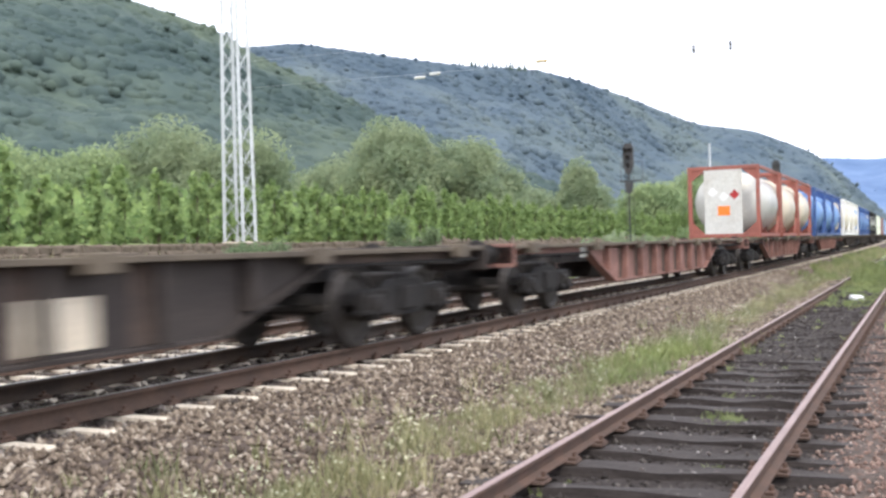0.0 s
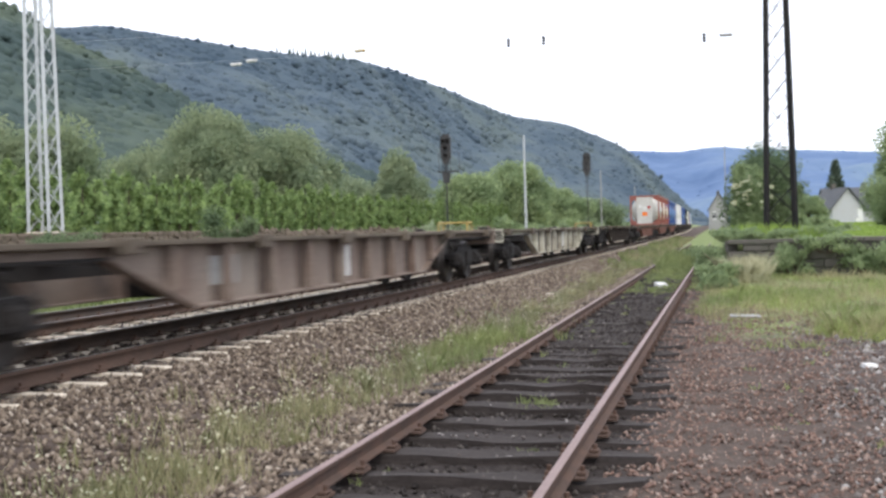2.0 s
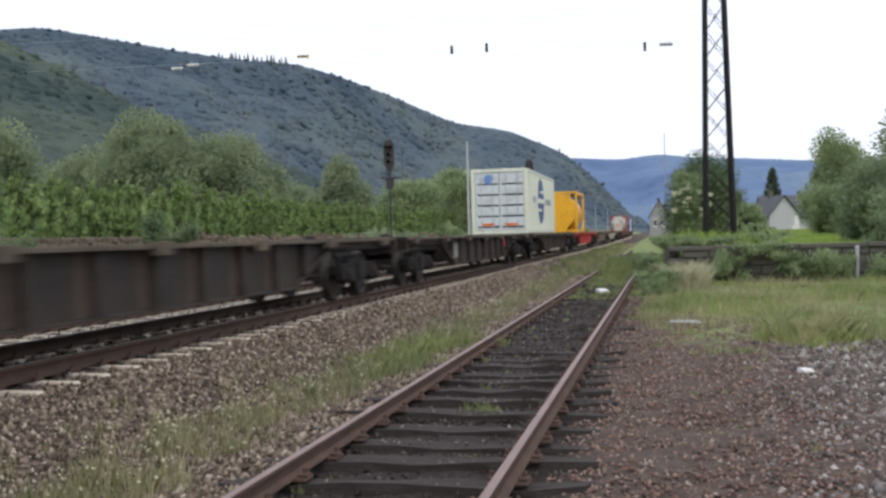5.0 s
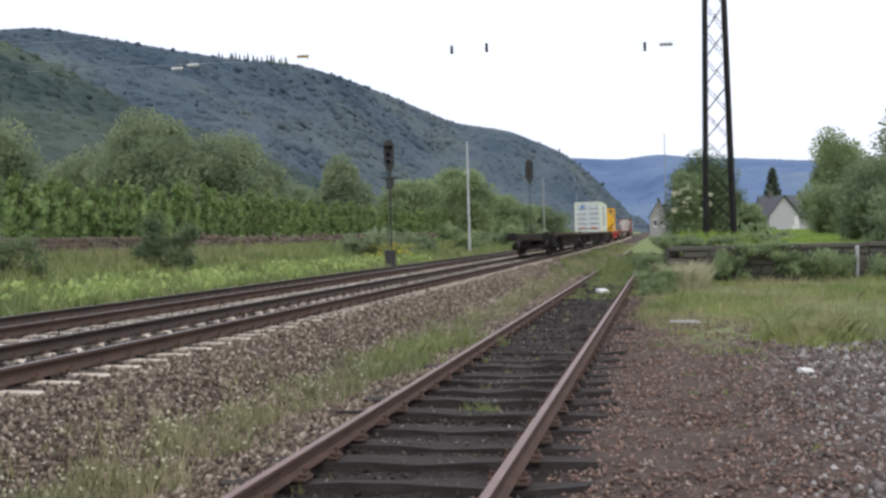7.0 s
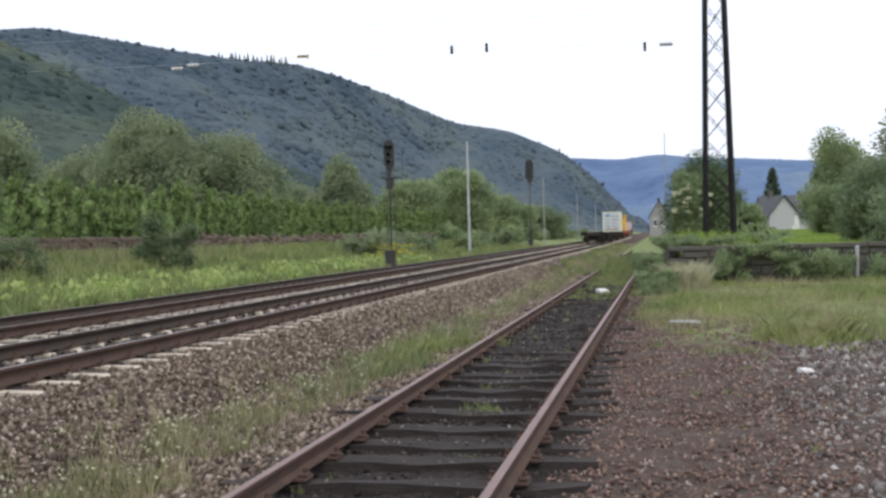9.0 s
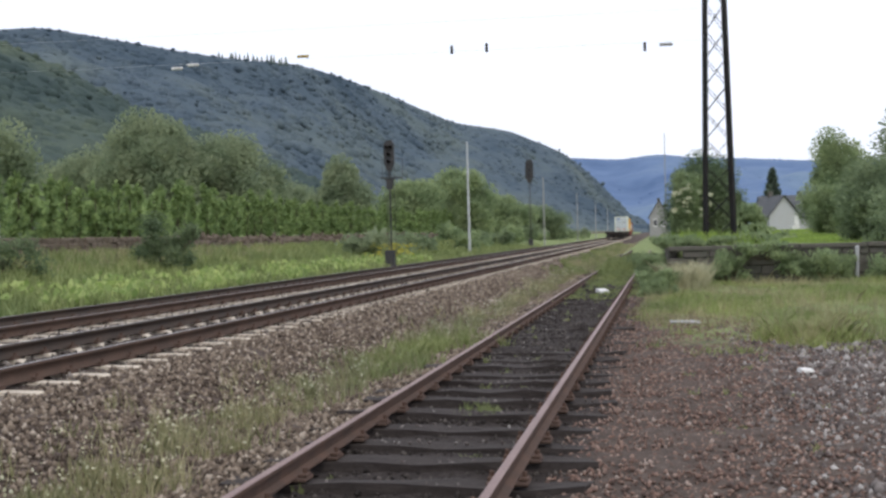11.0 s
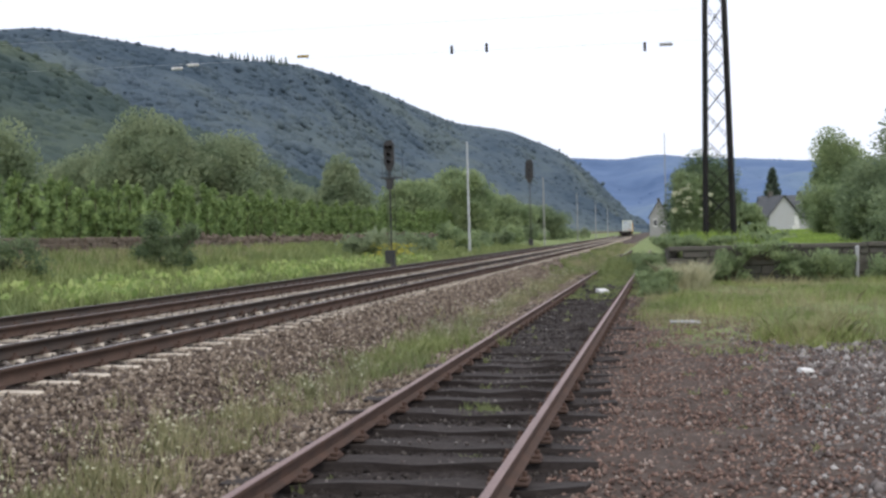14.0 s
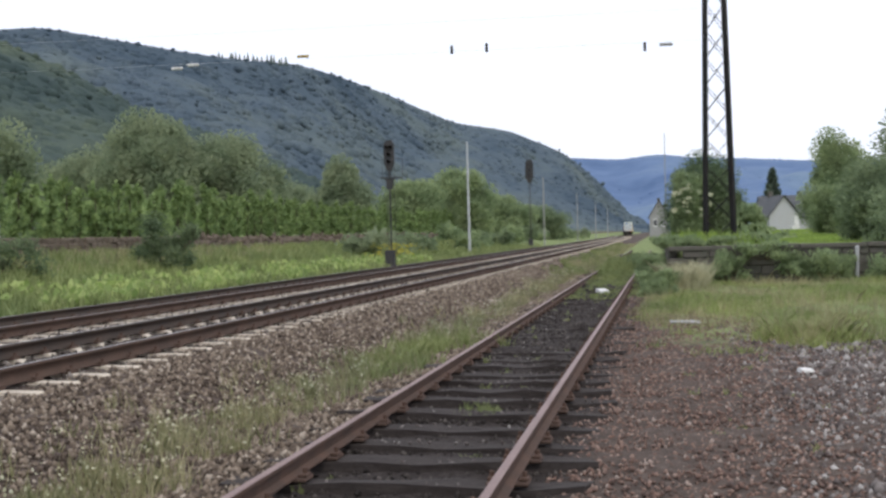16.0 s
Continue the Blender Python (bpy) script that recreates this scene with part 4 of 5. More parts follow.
def light_signal(x, y, z, h, label, post="signal", big=1.0):
    g = empty("light_signal", pose(x, y, z), label, "railway signal", "light signals beside the line")
    bm = bmesh.new()
    bar(bm, (0, 0, -0.2), (0, 0, h - 1.6), 0.042, 10)
    bar(bm, (0, 0, -0.2), (0, 0, 0.5), 0.16, 10)
    part("post", bm, M[post], g)
    bm = bmesh.new()
    prism(bm, [(px * big, h + pz * big) for px, pz in ((-0.27, -1.2), (-0.1, -1.6), (0.1, -1.6), (0.27, -1.2), (0.27, -0.2), (0.15, 0), (-0.15, 0), (-0.27, -0.2))], "y", -0.08, 0.08)
    head = part("signal_head", bm, M["signal"], g, "dark signal screen")
    for px, pz in ((-0.12 * big, h - 0.35 * big), (0.12 * big, h - 0.35 * big), (0, h - 0.72 * big), (0, h - 1.1 * big)):
        bm = bmesh.new()
        lathe(bm, [(0.09, -0.08), (0.09, -0.26), (0.08, -0.26), (0.07, -0.1)], 12, "y", (px, 0, pz))
        part("lamp_hood", bm, M["black"], head)
    bm = bmesh.new()
    prism(bm, [(-0.22, h - 2.0), (0.22, h - 2.0), (0.16, h - 2.55), (-0.16, h - 2.55)], "y", -0.03, 0.03)
    part("marker_plate", bm, M["signal"], g)
    bm = bmesh.new()
    for px in (-0.2, 0.2):
        bar(bm, (px, 0.25, 0), (px, 0.12, h - 1.0), 0.012, 5)
    for i in range(int(h / 0.35)):
        bar(bm, (-0.2, 0.2, 0.2 + i * 0.33), (0.2, 0.2, 0.2 + i * 0.33), 0.012, 5)
    part("ladder", bm, M[post], g)
    bm = bmesh.new()
    box(bm, -0.55, 0.55, 0.1, 0.7, h - 1.95, h - 1.9)
    for px in (-0.55, 0.55):
        bar(bm, (px, 0.68, h - 1.9), (px, 0.68, h - 0.9), 0.015, 5)
    bar(bm, (-0.55, 0.68, h - 0.9), (0.55, 0.68, h - 0.9), 0.015, 5)
    part("platform", bm, M["signal"], g)
    bm = bmesh.new()
    box(bm, -0.25, 0.25, -0.5, -0.15, -0.1, 0.95, 0.02)
    part("cabinet", bm, M["signal"], g)


pole_mast(0.72, 92, -0.2, 9.7, "slender dark catenary mast beside the old siding", 0.05, "cover")
light_signal(-13.6, 55.5, -0.1, 6.65, "dark light signal with a ladder in the weeds")
light_signal(-13.75, 121.0, 0.0, 9.7, "tall dark light signal beside the far track", big=1.6)

# ---- plants


def leaf_quads(centres, size, rng, lengthen=1.0, up=0.0):
    """One small folded leaf at each centre, turned at random."""
    n = len(centres)
    d = rng.normal(size=(n, 3))
    d[:, 2] += up
    d /= np.linalg.norm(d, axis=1)[:, None]
    e = np.cross(d, rng.normal(size=(n, 3)))
    e /= np.linalg.norm(e, axis=1)[:, None]
    s = (size * rng.uniform(0.45, 1.45, n))[:, None]
    a, b = d * s * lengthen, e * s * 0.6
    v = np.stack([centres - a, centres + b, centres + a, centres - b], 1)
    return v.reshape(-1, 3), np.arange(4 * n).reshape(n, 4)


def blob_points(blobs, count, rng, shell=0.55):
    c, r = np.array([b[0] for b in blobs], float), np.array([b[1] for b in blobs], float)
    w = (r[:, 0] * r[:, 2]) ** 1.0
    pick = rng.choice(len(blobs), count, p=w / w.sum())
    d = rng.normal(size=(count, 3))
    d /= np.linalg.norm(d, axis=1)[:, None]
    rad = shell + (1.3 - shell) * rng.uniform(0, 1, (count, 1)) ** 1.3
    return c[pick] + d * r[pick] * rad


def tree(x, y, height, width, mat, label, leaves=5000, leaf=0.32, seed=1, trunk=0.28, low=0.12, z=None, name="tree", category="tree", group="trees beyond the line"):
    """Tapered trunk, limbs, and a crown of many leaves in uneven clumps."""
    rng = np.random.default_rng(seed)
    z = float(ground_z(x, y)) if z is None else z
    g = empty(name, pose(x, y, z), label, category, group)
    bm = bmesh.new()
    bar(bm, (0, 0, -0.2), (0.1, 0, height * 0.5), width * 0.03 * trunk / 0.28 + 0.03, 8, width * 0.015 + 0.02)
    blobs = []
    n = 15
    for i in range(n):
        t = 2.4 * i + rng.uniform(-0.4, 0.4)
        f = (i + 0.5) / n
        hz = height * (low + (0.92 - low) * f)
        reach = width * 0.5 * math.sin(math.pi * min(0.97, 0.22 + 0.74 * f)) ** 0.65 * rng.uniform(0.5, 0.95)
        c = Vector((reach * math.cos(t), reach * math.sin(t), hz))
        k = width * rng.uniform(0.13, 0.27)
        blobs.append((c, (k, k, k * rng.uniform(0.7, 1.0) * min(1.5, height / width * 1.1))))
        bar(bm, (0, 0, hz * 0.5), c, width * 0.012, 5, width * 0.004)
    part("trunk", bm, M["bark"], g)
    v, f = leaf_quads(blob_points(blobs, int(leaves * 5.0), rng, 0.4), leaf * 0.4, rng, 1.1)
    ob = new("crown", mesh_np("crown", v, f, M[mat]))
    ob.parent = g
    return g


def polar(az, d):
    return -d * math.sin(radians(az)), d * math.cos(radians(az))


def vine_mesh(seed, h):
    rng = np.random.default_rng(seed)
    blobs = []
    for i in range(7):
        f = i / 6
        wide = rng.uniform(0.55, 1.25)
        blobs.append(((rng.uniform(-0.15, 0.15), rng.uniform(-0.3, 0.3), 0.35 + f * (h - 0.55)), ((0.36 - 0.14 * f) * wide, (0.44 - 0.24 * f) * wide, 0.34)))
    v, f = leaf_quads(blob_points(blobs, 560, rng, 0.3), 0.13, rng, 1.1, 0.5)
    return mesh_np("foliage", v, f, M["vine"])


def vineyard():
    kinds = [vine_mesh(i, h) for i, h in enumerate((2.4, 2.8, 3.1, 2.6, 2.1, 3.3, 2.7, 2.95, 2.2, 2.55))]
    bm = bmesh.new()
    bar(bm, (0, 0, -0.1), (0.02, 0.03, 1.0), 0.03, 6, 0.018)
    bar(bm, (0.1, 0, -0.1), (0.1, 0, 2.0), 0.025, 6)
    stem = done("stem", bm, M["bark"])
    rng = random.Random(8)
    y = 17.0
    while y < 175:
        x = -26.6 + rng.uniform(-0.2, 0.2)
        g = empty("grape_vine", pose(x, y, float(ground_z(x, y)), 0, 0, rng.uniform(-25, 25)), "leafy green grape vine on a stake at the terrace edge", "vine", "vines of the vineyard's front row")
        k = kinds[rng.choice((0, 0, 1, 1, 2, 3, 3, 4, 5, 6, 6, 7, 8, 9, 9))]
        piece("stem", stem, g, pose(0, 0, 0))
        piece("foliage", k, g, pose(0, 0, 0, 0, 0, rng.choice((0, 180))))
        y += rng.uniform(1.05, 1.65) * (1 if y < 90 else 1.35)
    nrng = np.random.default_rng(4)
    c = []
    for row in range(5):
        x0 = -28.6 - 2.1 * row
        n = 2600
        yy = nrng.uniform(20, 190, n) 
        top = 1.95 + 0.4 * np.sin(yy * 4.1 + row) * np.sin(yy * 1.3)
        c.append(np.stack([x0 + nrng.normal(0, 0.28, n), yy, ground_z(np.full(n, x0), yy) + 0.3 + nrng.uniform(0, 1, n) ** 0.6 * top], -1))
    v, f = leaf_quads(np.concatenate(c), 0.2, nrng, 1.1, 0.4)
    tagged(new("vine_rows", mesh_np("vine_rows", v, f, M["vine"])), "further rows of leafy green grape vines", "vines", kind="stuff")


vineyard()


def terrace_wall():
    """Rough brown stones that hold the vineyard's edge."""
    g = empty("terrace_wall", pose(0, 0, 0), "low dry-stone terrace wall of brown stones below the vines", "wall", "", "structure")
    rng = random.Random(21)
    shapes = []
    for i in range(6):
        bm = bmesh.new()
        box(bm, -0.18, 0.18, -0.24, 0.24, -0.13, 0.13, 0.04)
        for v in bm.verts:
            v.co += Vector([rng.uniform(-0.035, 0.035) for _ in range(3)])
        shapes.append(done("wall_stone", bm, M["brownstone"]))
    for course in range(4):
        y = 22.0 + 0.2 * course
        while y < 56:
            x = -25.0 - 0.06 * course
            piece("wall_stone", rng.choice(shapes), g, pose(x + rng.uniform(-0.05, 0.05), y, 0.97 + course * 0.25, rng.uniform(-5, 5), rng.uniform(-6, 6), rng.choice((0, 180)) + rng.uniform(-6, 6)))
            y += rng.uniform(0.44, 0.54)


terrace_wall()

# trees and shrubs beyond the vineyard
for i, (az, d, h, w, mat, n, lf, la) in enumerate((
        (25.8, 98, 10.0, 12.2, "willow", 9000, 0.36, "large spreading grey-green willow behind the vineyard"),
        (22.0, 102, 9.0, 9.4, "willow", 6500, 0.36, "rounded grey-green willow behind the vineyard"),
        (29.4, 104, 7.6, 9.0, "willow", 5200, 0.36, "low grey-green willow behind the vineyard"),
        (16.2, 112, 6.9, 5.8, "willow", 3600, 0.34, "solitary round-crowned willow behind the vineyard"),
        (12.6, 140, 6.4, 8.5, "leaf", 4200, 0.42, "bushy green tree behind the vineyard"),
        (10.2, 150, 8.2, 9.0, "leaf", 4600, 0.44, "broad green tree beside the line"),
        (8.2, 165, 6.8, 9.5, "leaf", 4200, 0.46, "bushy green tree beside the line"),
        (6.4, 205, 5.8, 10, "leafdark", 3500, 0.5, "low dark green tree beside the line"),
        (34.2, 82, 7.2, 8.5, "willow", 5200, 0.34, "grey-green willow behind the vineyard"),
        (37.6, 86, 8.6, 9.5, "willow", 5600, 0.34, "grey-green willow behind the vineyard"),
        (41.5, 84, 6.8, 9.5, "leaf", 5200, 0.34, "bushy green tree behind the vineyard"),
        (45.5, 82, 7.4, 10, "leaf", 5200, 0.34, "bushy green tree behind the vineyard"),
        (19.2, 120, 5.0, 9.5, "willow", 3600, 0.36, "low grey-green willow thicket behind the vineyard"))):
    x, y = polar(az, d)
    tree(x, y, h, w, mat, la, n, lf, 40 + i, z=2.1 if x < -24 else 0.6)

# right side: the bush by the mast, trees and thickets round the house
for i, (az, d, h, w, mat, n, lf, z, la) in enumerate((
        (-2.4, 58, 4.0, 3.8, "shadeleaf", 5200, 0.17, 0.9, "dense dark green bush behind the mast"),
        (-1.5, 56, 3.4, 1.9, "leaf", 2600, 0.15, 0.9, "elder bush with pale blossoms"),
        (-4.3, 72, 2.0, 2.6, "leaf", 1700, 0.2, 0.95, "slim dark shrub beside the lawn"),
        (-8.75, 92, 6.9, 4.8, "leaf", 6500, 0.25, 1.1, "tall leafy green tree beside the house"),
        (-10.3, 62, 3.2, 3.6, "leaf", 5600, 0.19, 1.0, "bushy green tree at the lawn's edge"),
        (-11.3, 44, 2.9, 3.6, "leafdark", 6000, 0.15, 0.9, "dense green thicket on the ramp"),
        (-12.7, 72, 8.6, 5.6, "leafdark", 5200, 0.24, 1.0, "tall dark tree beyond the ramp"),
        (-8.5, 75, 3.0, 3.2, "leaf", 3000, 0.19, 1.0, "round green bush beside the lawn"))):
    x, y = polar(az, d)
    tree(x, y, h, w, mat, la, n, lf, 80 + i, low=0.05, z=z, name="bush" if h < 5 else "tree", category="bush" if h < 5 else "tree", group="bushes and trees round the ramp")


def blossoms():
    rng = np.random.default_rng(3)
    x, y = polar(-1.75, 54.8)
    c = np.array([x, y, 2.95]) + np.clip(rng.normal(0, 1, (26, 3)), -1.4, 1.4) * (0.6, 0.25, 0.55)
    pts = (c[:, None] + rng.normal(0, 0.07, (26, 14, 3)) * (1, 1, 0.5)).reshape(-1, 3)
    v, f = leaf_quads(pts, 0.07, rng)
    tagged(new("elder_blossom", mesh_np("elder_blossom", v, f, M["flower"])), "pale elder blossom clusters on the bush", "blossom", kind="stuff")


blossoms()


def spruce(x, y, z, h, w, seed):
    rng = np.random.default_rng(seed)
    g = empty("spruce", pose(x, y, z), "dark pointed spruce behind the house", "tree", "spruces behind the house")
    bm = bmesh.new()
    bar(bm, (0, 0, 0), (0, 0, h * 0.95), 0.16, 8, 0.02)
    part("trunk", bm, M["bark"], g)
    n = 2600
    f = rng.uniform(0.08, 1, n) ** 0.8
    t = rng.uniform(0, 2 * math.pi, n)
    r = w / 2 * (1.02 - f) * rng.uniform(0.4, 1.05, n) * (0.8 + 0.25 * np.sin(f * 60))
    v, fc = leaf_quads(np.stack([r * np.cos(t), r * np.sin(t), f * h - 0.12 * r], -1), 0.4, rng, 1.3)
    ob = new("crown", mesh_np("crown", v, fc, M["spruce"]))
    ob.parent = g


x, y = polar(-5.7, 185)
spruce(x, y, 1.1, 9.6, 6.6, 5)
x, y = polar(-4.0, 190)
spruce(x, y, 1.1, 6.0, 3.4, 6)


def house(x, y, z, w, length, wall_h, roof_h, turn, label, windows=True, wallmat="render", name="house"):
    g = empty(name, pose(x, y, z, 0, 0, turn), label, "house", "houses by the line")
    bm = bmesh.new()
    prism(bm, [(-w / 2, -0.3), (w / 2, -0.3), (w / 2, wall_h), (0, wall_h + roof_h), (-w / 2, wall_h)], "y", 0, length)
    part("wall", bm, M[wallmat], g)
    for sx in (-1, 1):
        bm = bmesh.new()
        ov = 0.35
        e = Vector((sx * (w / 2 + ov), 0, wall_h - roof_h * ov / (w / 2)))
        n_ = Vector((sx * roof_h, 0, w / 2)).normalized()
        p = [Vector((0, 0, wall_h + roof_h)) + n_ * 0.01, e + n_ * 0.01, e + n_ * 0.16, Vector((0, 0, wall_h + roof_h)) + n_ * 0.16]
        prism(bm, [(q.x, q.z) for q in p], "y", -0.35, length + 0.35)
        part("roof", bm, M["slate"], g)
    bm = bmesh.new()
    box(bm, -0.3, 0.3, length * 0.6, length * 0.6 + 0.5, wall_h + roof_h * 0.6, wall_h + roof_h + 0.7, 0.02)
    part("chimney", bm, M["stone"], g)
    if windows:
        for px in (-w * 0.22, w * 0.22):
            bm = bmesh.new()
            box(bm, px - 0.4, px + 0.4, -0.05, 0.02, wall_h * 0.45, wall_h * 0.85, 0.01)
            ob = part("window", bm, M["label"], g)
            for k in (-1, 1):
                bm = bmesh.new()
                box(bm, px + k * 0.19 - 0.15, px + k * 0.19 + 0.15, -0.06, -0.045, wall_h * 0.5, wall_h * 0.8)
                part("pane", bm, M["glassdark"], ob)
    return g


x, y = polar(-6.35, 150)
house(x - 0.35, y, 1.0, 4.1, 6.0, 2.2, 2.4, 20, "small pale rendered house with a dark slate roof", False)
x, y = polar(-5.1, 168)
house(x, y, 0.8, 8.0, 9.0, 2.2, 3.0, -82, "house with a large grey slate roof behind bushes", True)
x, y = polar(-0.1, 240)
house(x, y, 0.4, 4.0, 7.0, 4.3, 3.2, 1, "narrow weathered pale gabled house beside the line", True, "cover")


def loading_ramp():
    """The old loading ramp: a front wall of rough blocks with a coping."""
    g = empty("loading_ramp", pose(0, 0, 0), "old overgrown loading ramp with a dark stone block wall", "loading ramp", "", "structure")
    rng = random.Random(12)
    shapes = []
    for i in range(6):
        bm = bmesh.new()
        box(bm, -0.39, 0.39, -0.15, 0.15, -0.135, 0.135, 0.025)
        for v in bm.verts:
            v.co += Vector([rng.uniform(-0.02, 0.02) for _ in range(3)])
        shapes.append(done("block", bm, M["stone"]))
    for course in range(4):
        for wall in (0, 1):
            p = 0.0 + 0.4 * (course % 2)
            while p < (13 if wall == 0 else 16):
                at = pose(0.75 + p, 35.62 + rng.uniform(-0.03, 0.03), -0.1 + 0.28 * course) if wall == 0 else pose(0.45 + rng.uniform(-0.03, 0.03), 35.9 + p, -0.1 + 0.28 * course, 0, 0, 90)
                piece("block", rng.choice(shapes), g, at @ pose(0, 0, 0, rng.uniform(-2, 2), rng.uniform(-1.5, 1.5), rng.choice((0, 180))))
                p += 0.8
    slab_b = bmesh.new()
    box(slab_b, -0.98, 0.98, -0.28, 0.28, -0.07, 0.07, 0.02)
    slab = done("coping_slab", slab_b, M["stone"])
    for i in range(7):
        piece("coping_slab", slab, g, pose(1.3 + 2.0 * i, 35.68, 0.9 + rng.uniform(-0.01, 0.01), rng.uniform(-1, 1), 0, rng.uniform(-0.8, 0.8)))


loading_ramp()


def white_post():
    g = empty("marker_post", pose(5.93, 35.2, -0.2), "short weathered white marker post before the ramp", "post")
    bm = bmesh.new()
    bar(bm, (0, 0, 0), (0.02, 0, 1.0), 0.06, 10, 0.055)
    part("post", bm, M["render"], g)
    bm = bmesh.new()
    lathe(bm, [(0.07, 1.0), (0.07, 1.03), (0.03, 1.07)], 10, "z", (0.02, 0, 0))
    part("cap", bm, M["render"], g)


white_post()

# ---- low growth


def blades(x, y, z, height, spread, per, rng, width=0.012, lean=0.35):
    """Tufts: at each place some bent tapering blades."""
    n = len(x) * per
    cx, cy, cz = (np.repeat(a, per) for a in (x, y, z))
    h = np.repeat(height, per) * rng.uniform(0.45, 1.15, n)
    s = np.repeat(spread, per)
    t, q = rng.uniform(0, 2 * math.pi, n), rng.uniform(0, 2 * math.pi, n)
    bx, by = cx + s * rng.normal(0, 0.5, n), cy + s * rng.normal(0, 0.5, n)
    w = np.repeat(np.broadcast_to(width, len(x)), per) * rng.uniform(0.6, 1.4, n)
    dx, dy = np.cos(t) * h * lean * rng.uniform(0.1, 1, n), np.sin(t) * h * lean * rng.uniform(0.1, 1, n)
    wx, wy = np.cos(q) * w, np.sin(q) * w
    base = cz - 0.02
    v = np.stack([np.stack([bx - wx, by - wy, base], -1), np.stack([bx + wx, by + wy, base], -1),
                  np.stack([bx + dx * 0.4 + wx * 0.7, by + dy * 0.4 + wy * 0.7, base + h * 0.6], -1),
                  np.stack([bx + dx, by + dy, base + h], -1),
                  np.stack([bx + dx * 0.4 - wx * 0.7, by + dy * 0.4 - wy * 0.7, base + h * 0.6], -1)], 1)
    return v.reshape(-1, 3), np.arange(5 * n).reshape(n, 5)


def growth(name, label, mat, x, y, height, spread, per, seed, width=0.012, lean=0.35, lift=0.0):
    rng = np.random.default_rng(seed)
    x, y = np.asarray(x), np.asarray(y)
    v, f = blades(x, y, ground_z(x, y) + lift, np.broadcast_to(height, x.shape), np.broadcast_to(spread, x.shape), per, rng, width, lean)
    return tagged(new(name, mesh_np(name, v, f, M[mat])), label, "grass", kind="stuff")


R_ = np.random.default_rng(77)


def scatter(n, x0, x1, y0, y1, power=1.0):
    return R_.uniform(x0, x1, n), y0 + (y1 - y0) * R_.uniform(0, 1, n) ** power


# weeds between the siding and the main line
n = 760
wy = 5.0 + 42 * R_.uniform(0, 1, n) ** 1.5
wx = -3.95 + 0.35 * smoothstep(10, 17, wy) + R_.normal(0, 0.36, n)
growth("weeds", "pale green weeds and grass between the tracks", "weedblade", wx, wy, R_.uniform(0.06, 0.26, n), 0.15, 20, 1, 0.005, 0.6)
growth("dry_grass", "dry straw-coloured grass between the tracks", "dryblade", wx[::2] + R_.normal(0, 0.1, n // 2), wy[::2], R_.uniform(0.1, 0.3, n // 2), 0.10, 13, 2, 0.004, 0.6)
m_ = 150
hx, hy = -3.45 + R_.normal(0, 0.28, m_), 15.8 + R_.normal(0, 1.3, m_)
growth("weeds", "fresh green weed patch between the tracks", "grassblade", hx, hy, R_.uniform(0.1, 0.28, m_), 0.14, 22, 3, 0.007, 0.6)
fl = R_.choice(n, 520)
v, f = leaf_quads(np.repeat(np.stack([wx[fl], wy[fl], ground_z(wx[fl], wy[fl]) + R_.uniform(0.06, 0.3, 520)], -1), 4, 0) + R_.normal(0, 0.05, (2080, 3)), 0.016, R_)
tagged(new("weed_flowers", mesh_np("weed_flowers", v, f, M["flower"])), "tiny pale flowers among the weeds", "flowers", kind="stuff")
x, y = scatter(420, -4.6, -2.9, 44, 130)
growth("weeds", "rank weeds between the tracks farther on", "grassblade", x, y, R_.uniform(0.12, 0.4, 420), 0.2, 18, 31, 0.016, 0.6)
growth("dry_grass", "dry grass between the tracks farther on", "dryblade", x[::2] + 0.3, y[::2], R_.uniform(0.2, 0.5, 210), 0.2, 12, 32, 0.012, 0.6)
# sparse weeds inside the siding and beyond it
x, y = scatter(70, -2.6, -1.0, 6, 45, 1.2)
growth("weeds", "sparse weeds between the siding's rails", "grassblade", x, y, R_.uniform(0.04, 0.13, 70), 0.06, 14, 4, 0.006, 0.8)
x, y = scatter(26, -1.85, -1.55, 10.0, 10.5)
growth("weeds", "small weed tuft between the siding's rails", "grassblade", x, y, R_.uniform(0.05, 0.16, 26), 0.06, 14, 5, 0.006, 0.8)
x, y = scatter(420, -2.4, -0.6, 27, 60)
growth("weeds", "weeds overgrowing the siding's far end", "grassblade", x, y, 0.10 + 0.5 * smoothstep(34, 48, y) * R_.uniform(0.4, 1, 420), 0.12, 18, 6, 0.012, 0.6)
# meadow before the ramp
x, y = scatter(3400, -0.3, 9.5, 15.0, 35.3)
keep = (y > 18.0 + 1.6 * np.sin(x * 1.3) + np.where(x < 0.8, 3.0, 0) + R_.normal(0, 1.2, 3400)) | (R_.uniform(0, 1, 3400) < 0.05)
x, y = x[keep], y[keep]
patch = 0.5 + 0.5 * np.sin(x * 1.1 + 0.7 * np.sin(y * 0.6)) * np.sin(y * 0.55 + x * 0.4)
growth("meadow_grass", "patchy green meadow grass before the ramp", "meadow", x, y, (0.03 + 0.32 * patch ** 1.5) * R_.uniform(0.5, 1.1, len(x)), 0.26, 32, 7, 0.005, 0.7)
growth("dry_grass", "dry pale grass in the meadow", "dryblade", x[::4], y[::4], R_.uniform(0.1, 0.3, len(x[::4])), 0.16, 14, 8, 0.007, 0.5)
x, y = 2.25 + R_.normal(0, 0.3, 90), 17.2 + R_.normal(0, 0.5, 90)
growth("grass_tuft", "bushy pale green grass tuft", "meadow", x, y, R_.uniform(0.1, 0.36, 90), 0.2, 60, 9, 0.004, 1.3)
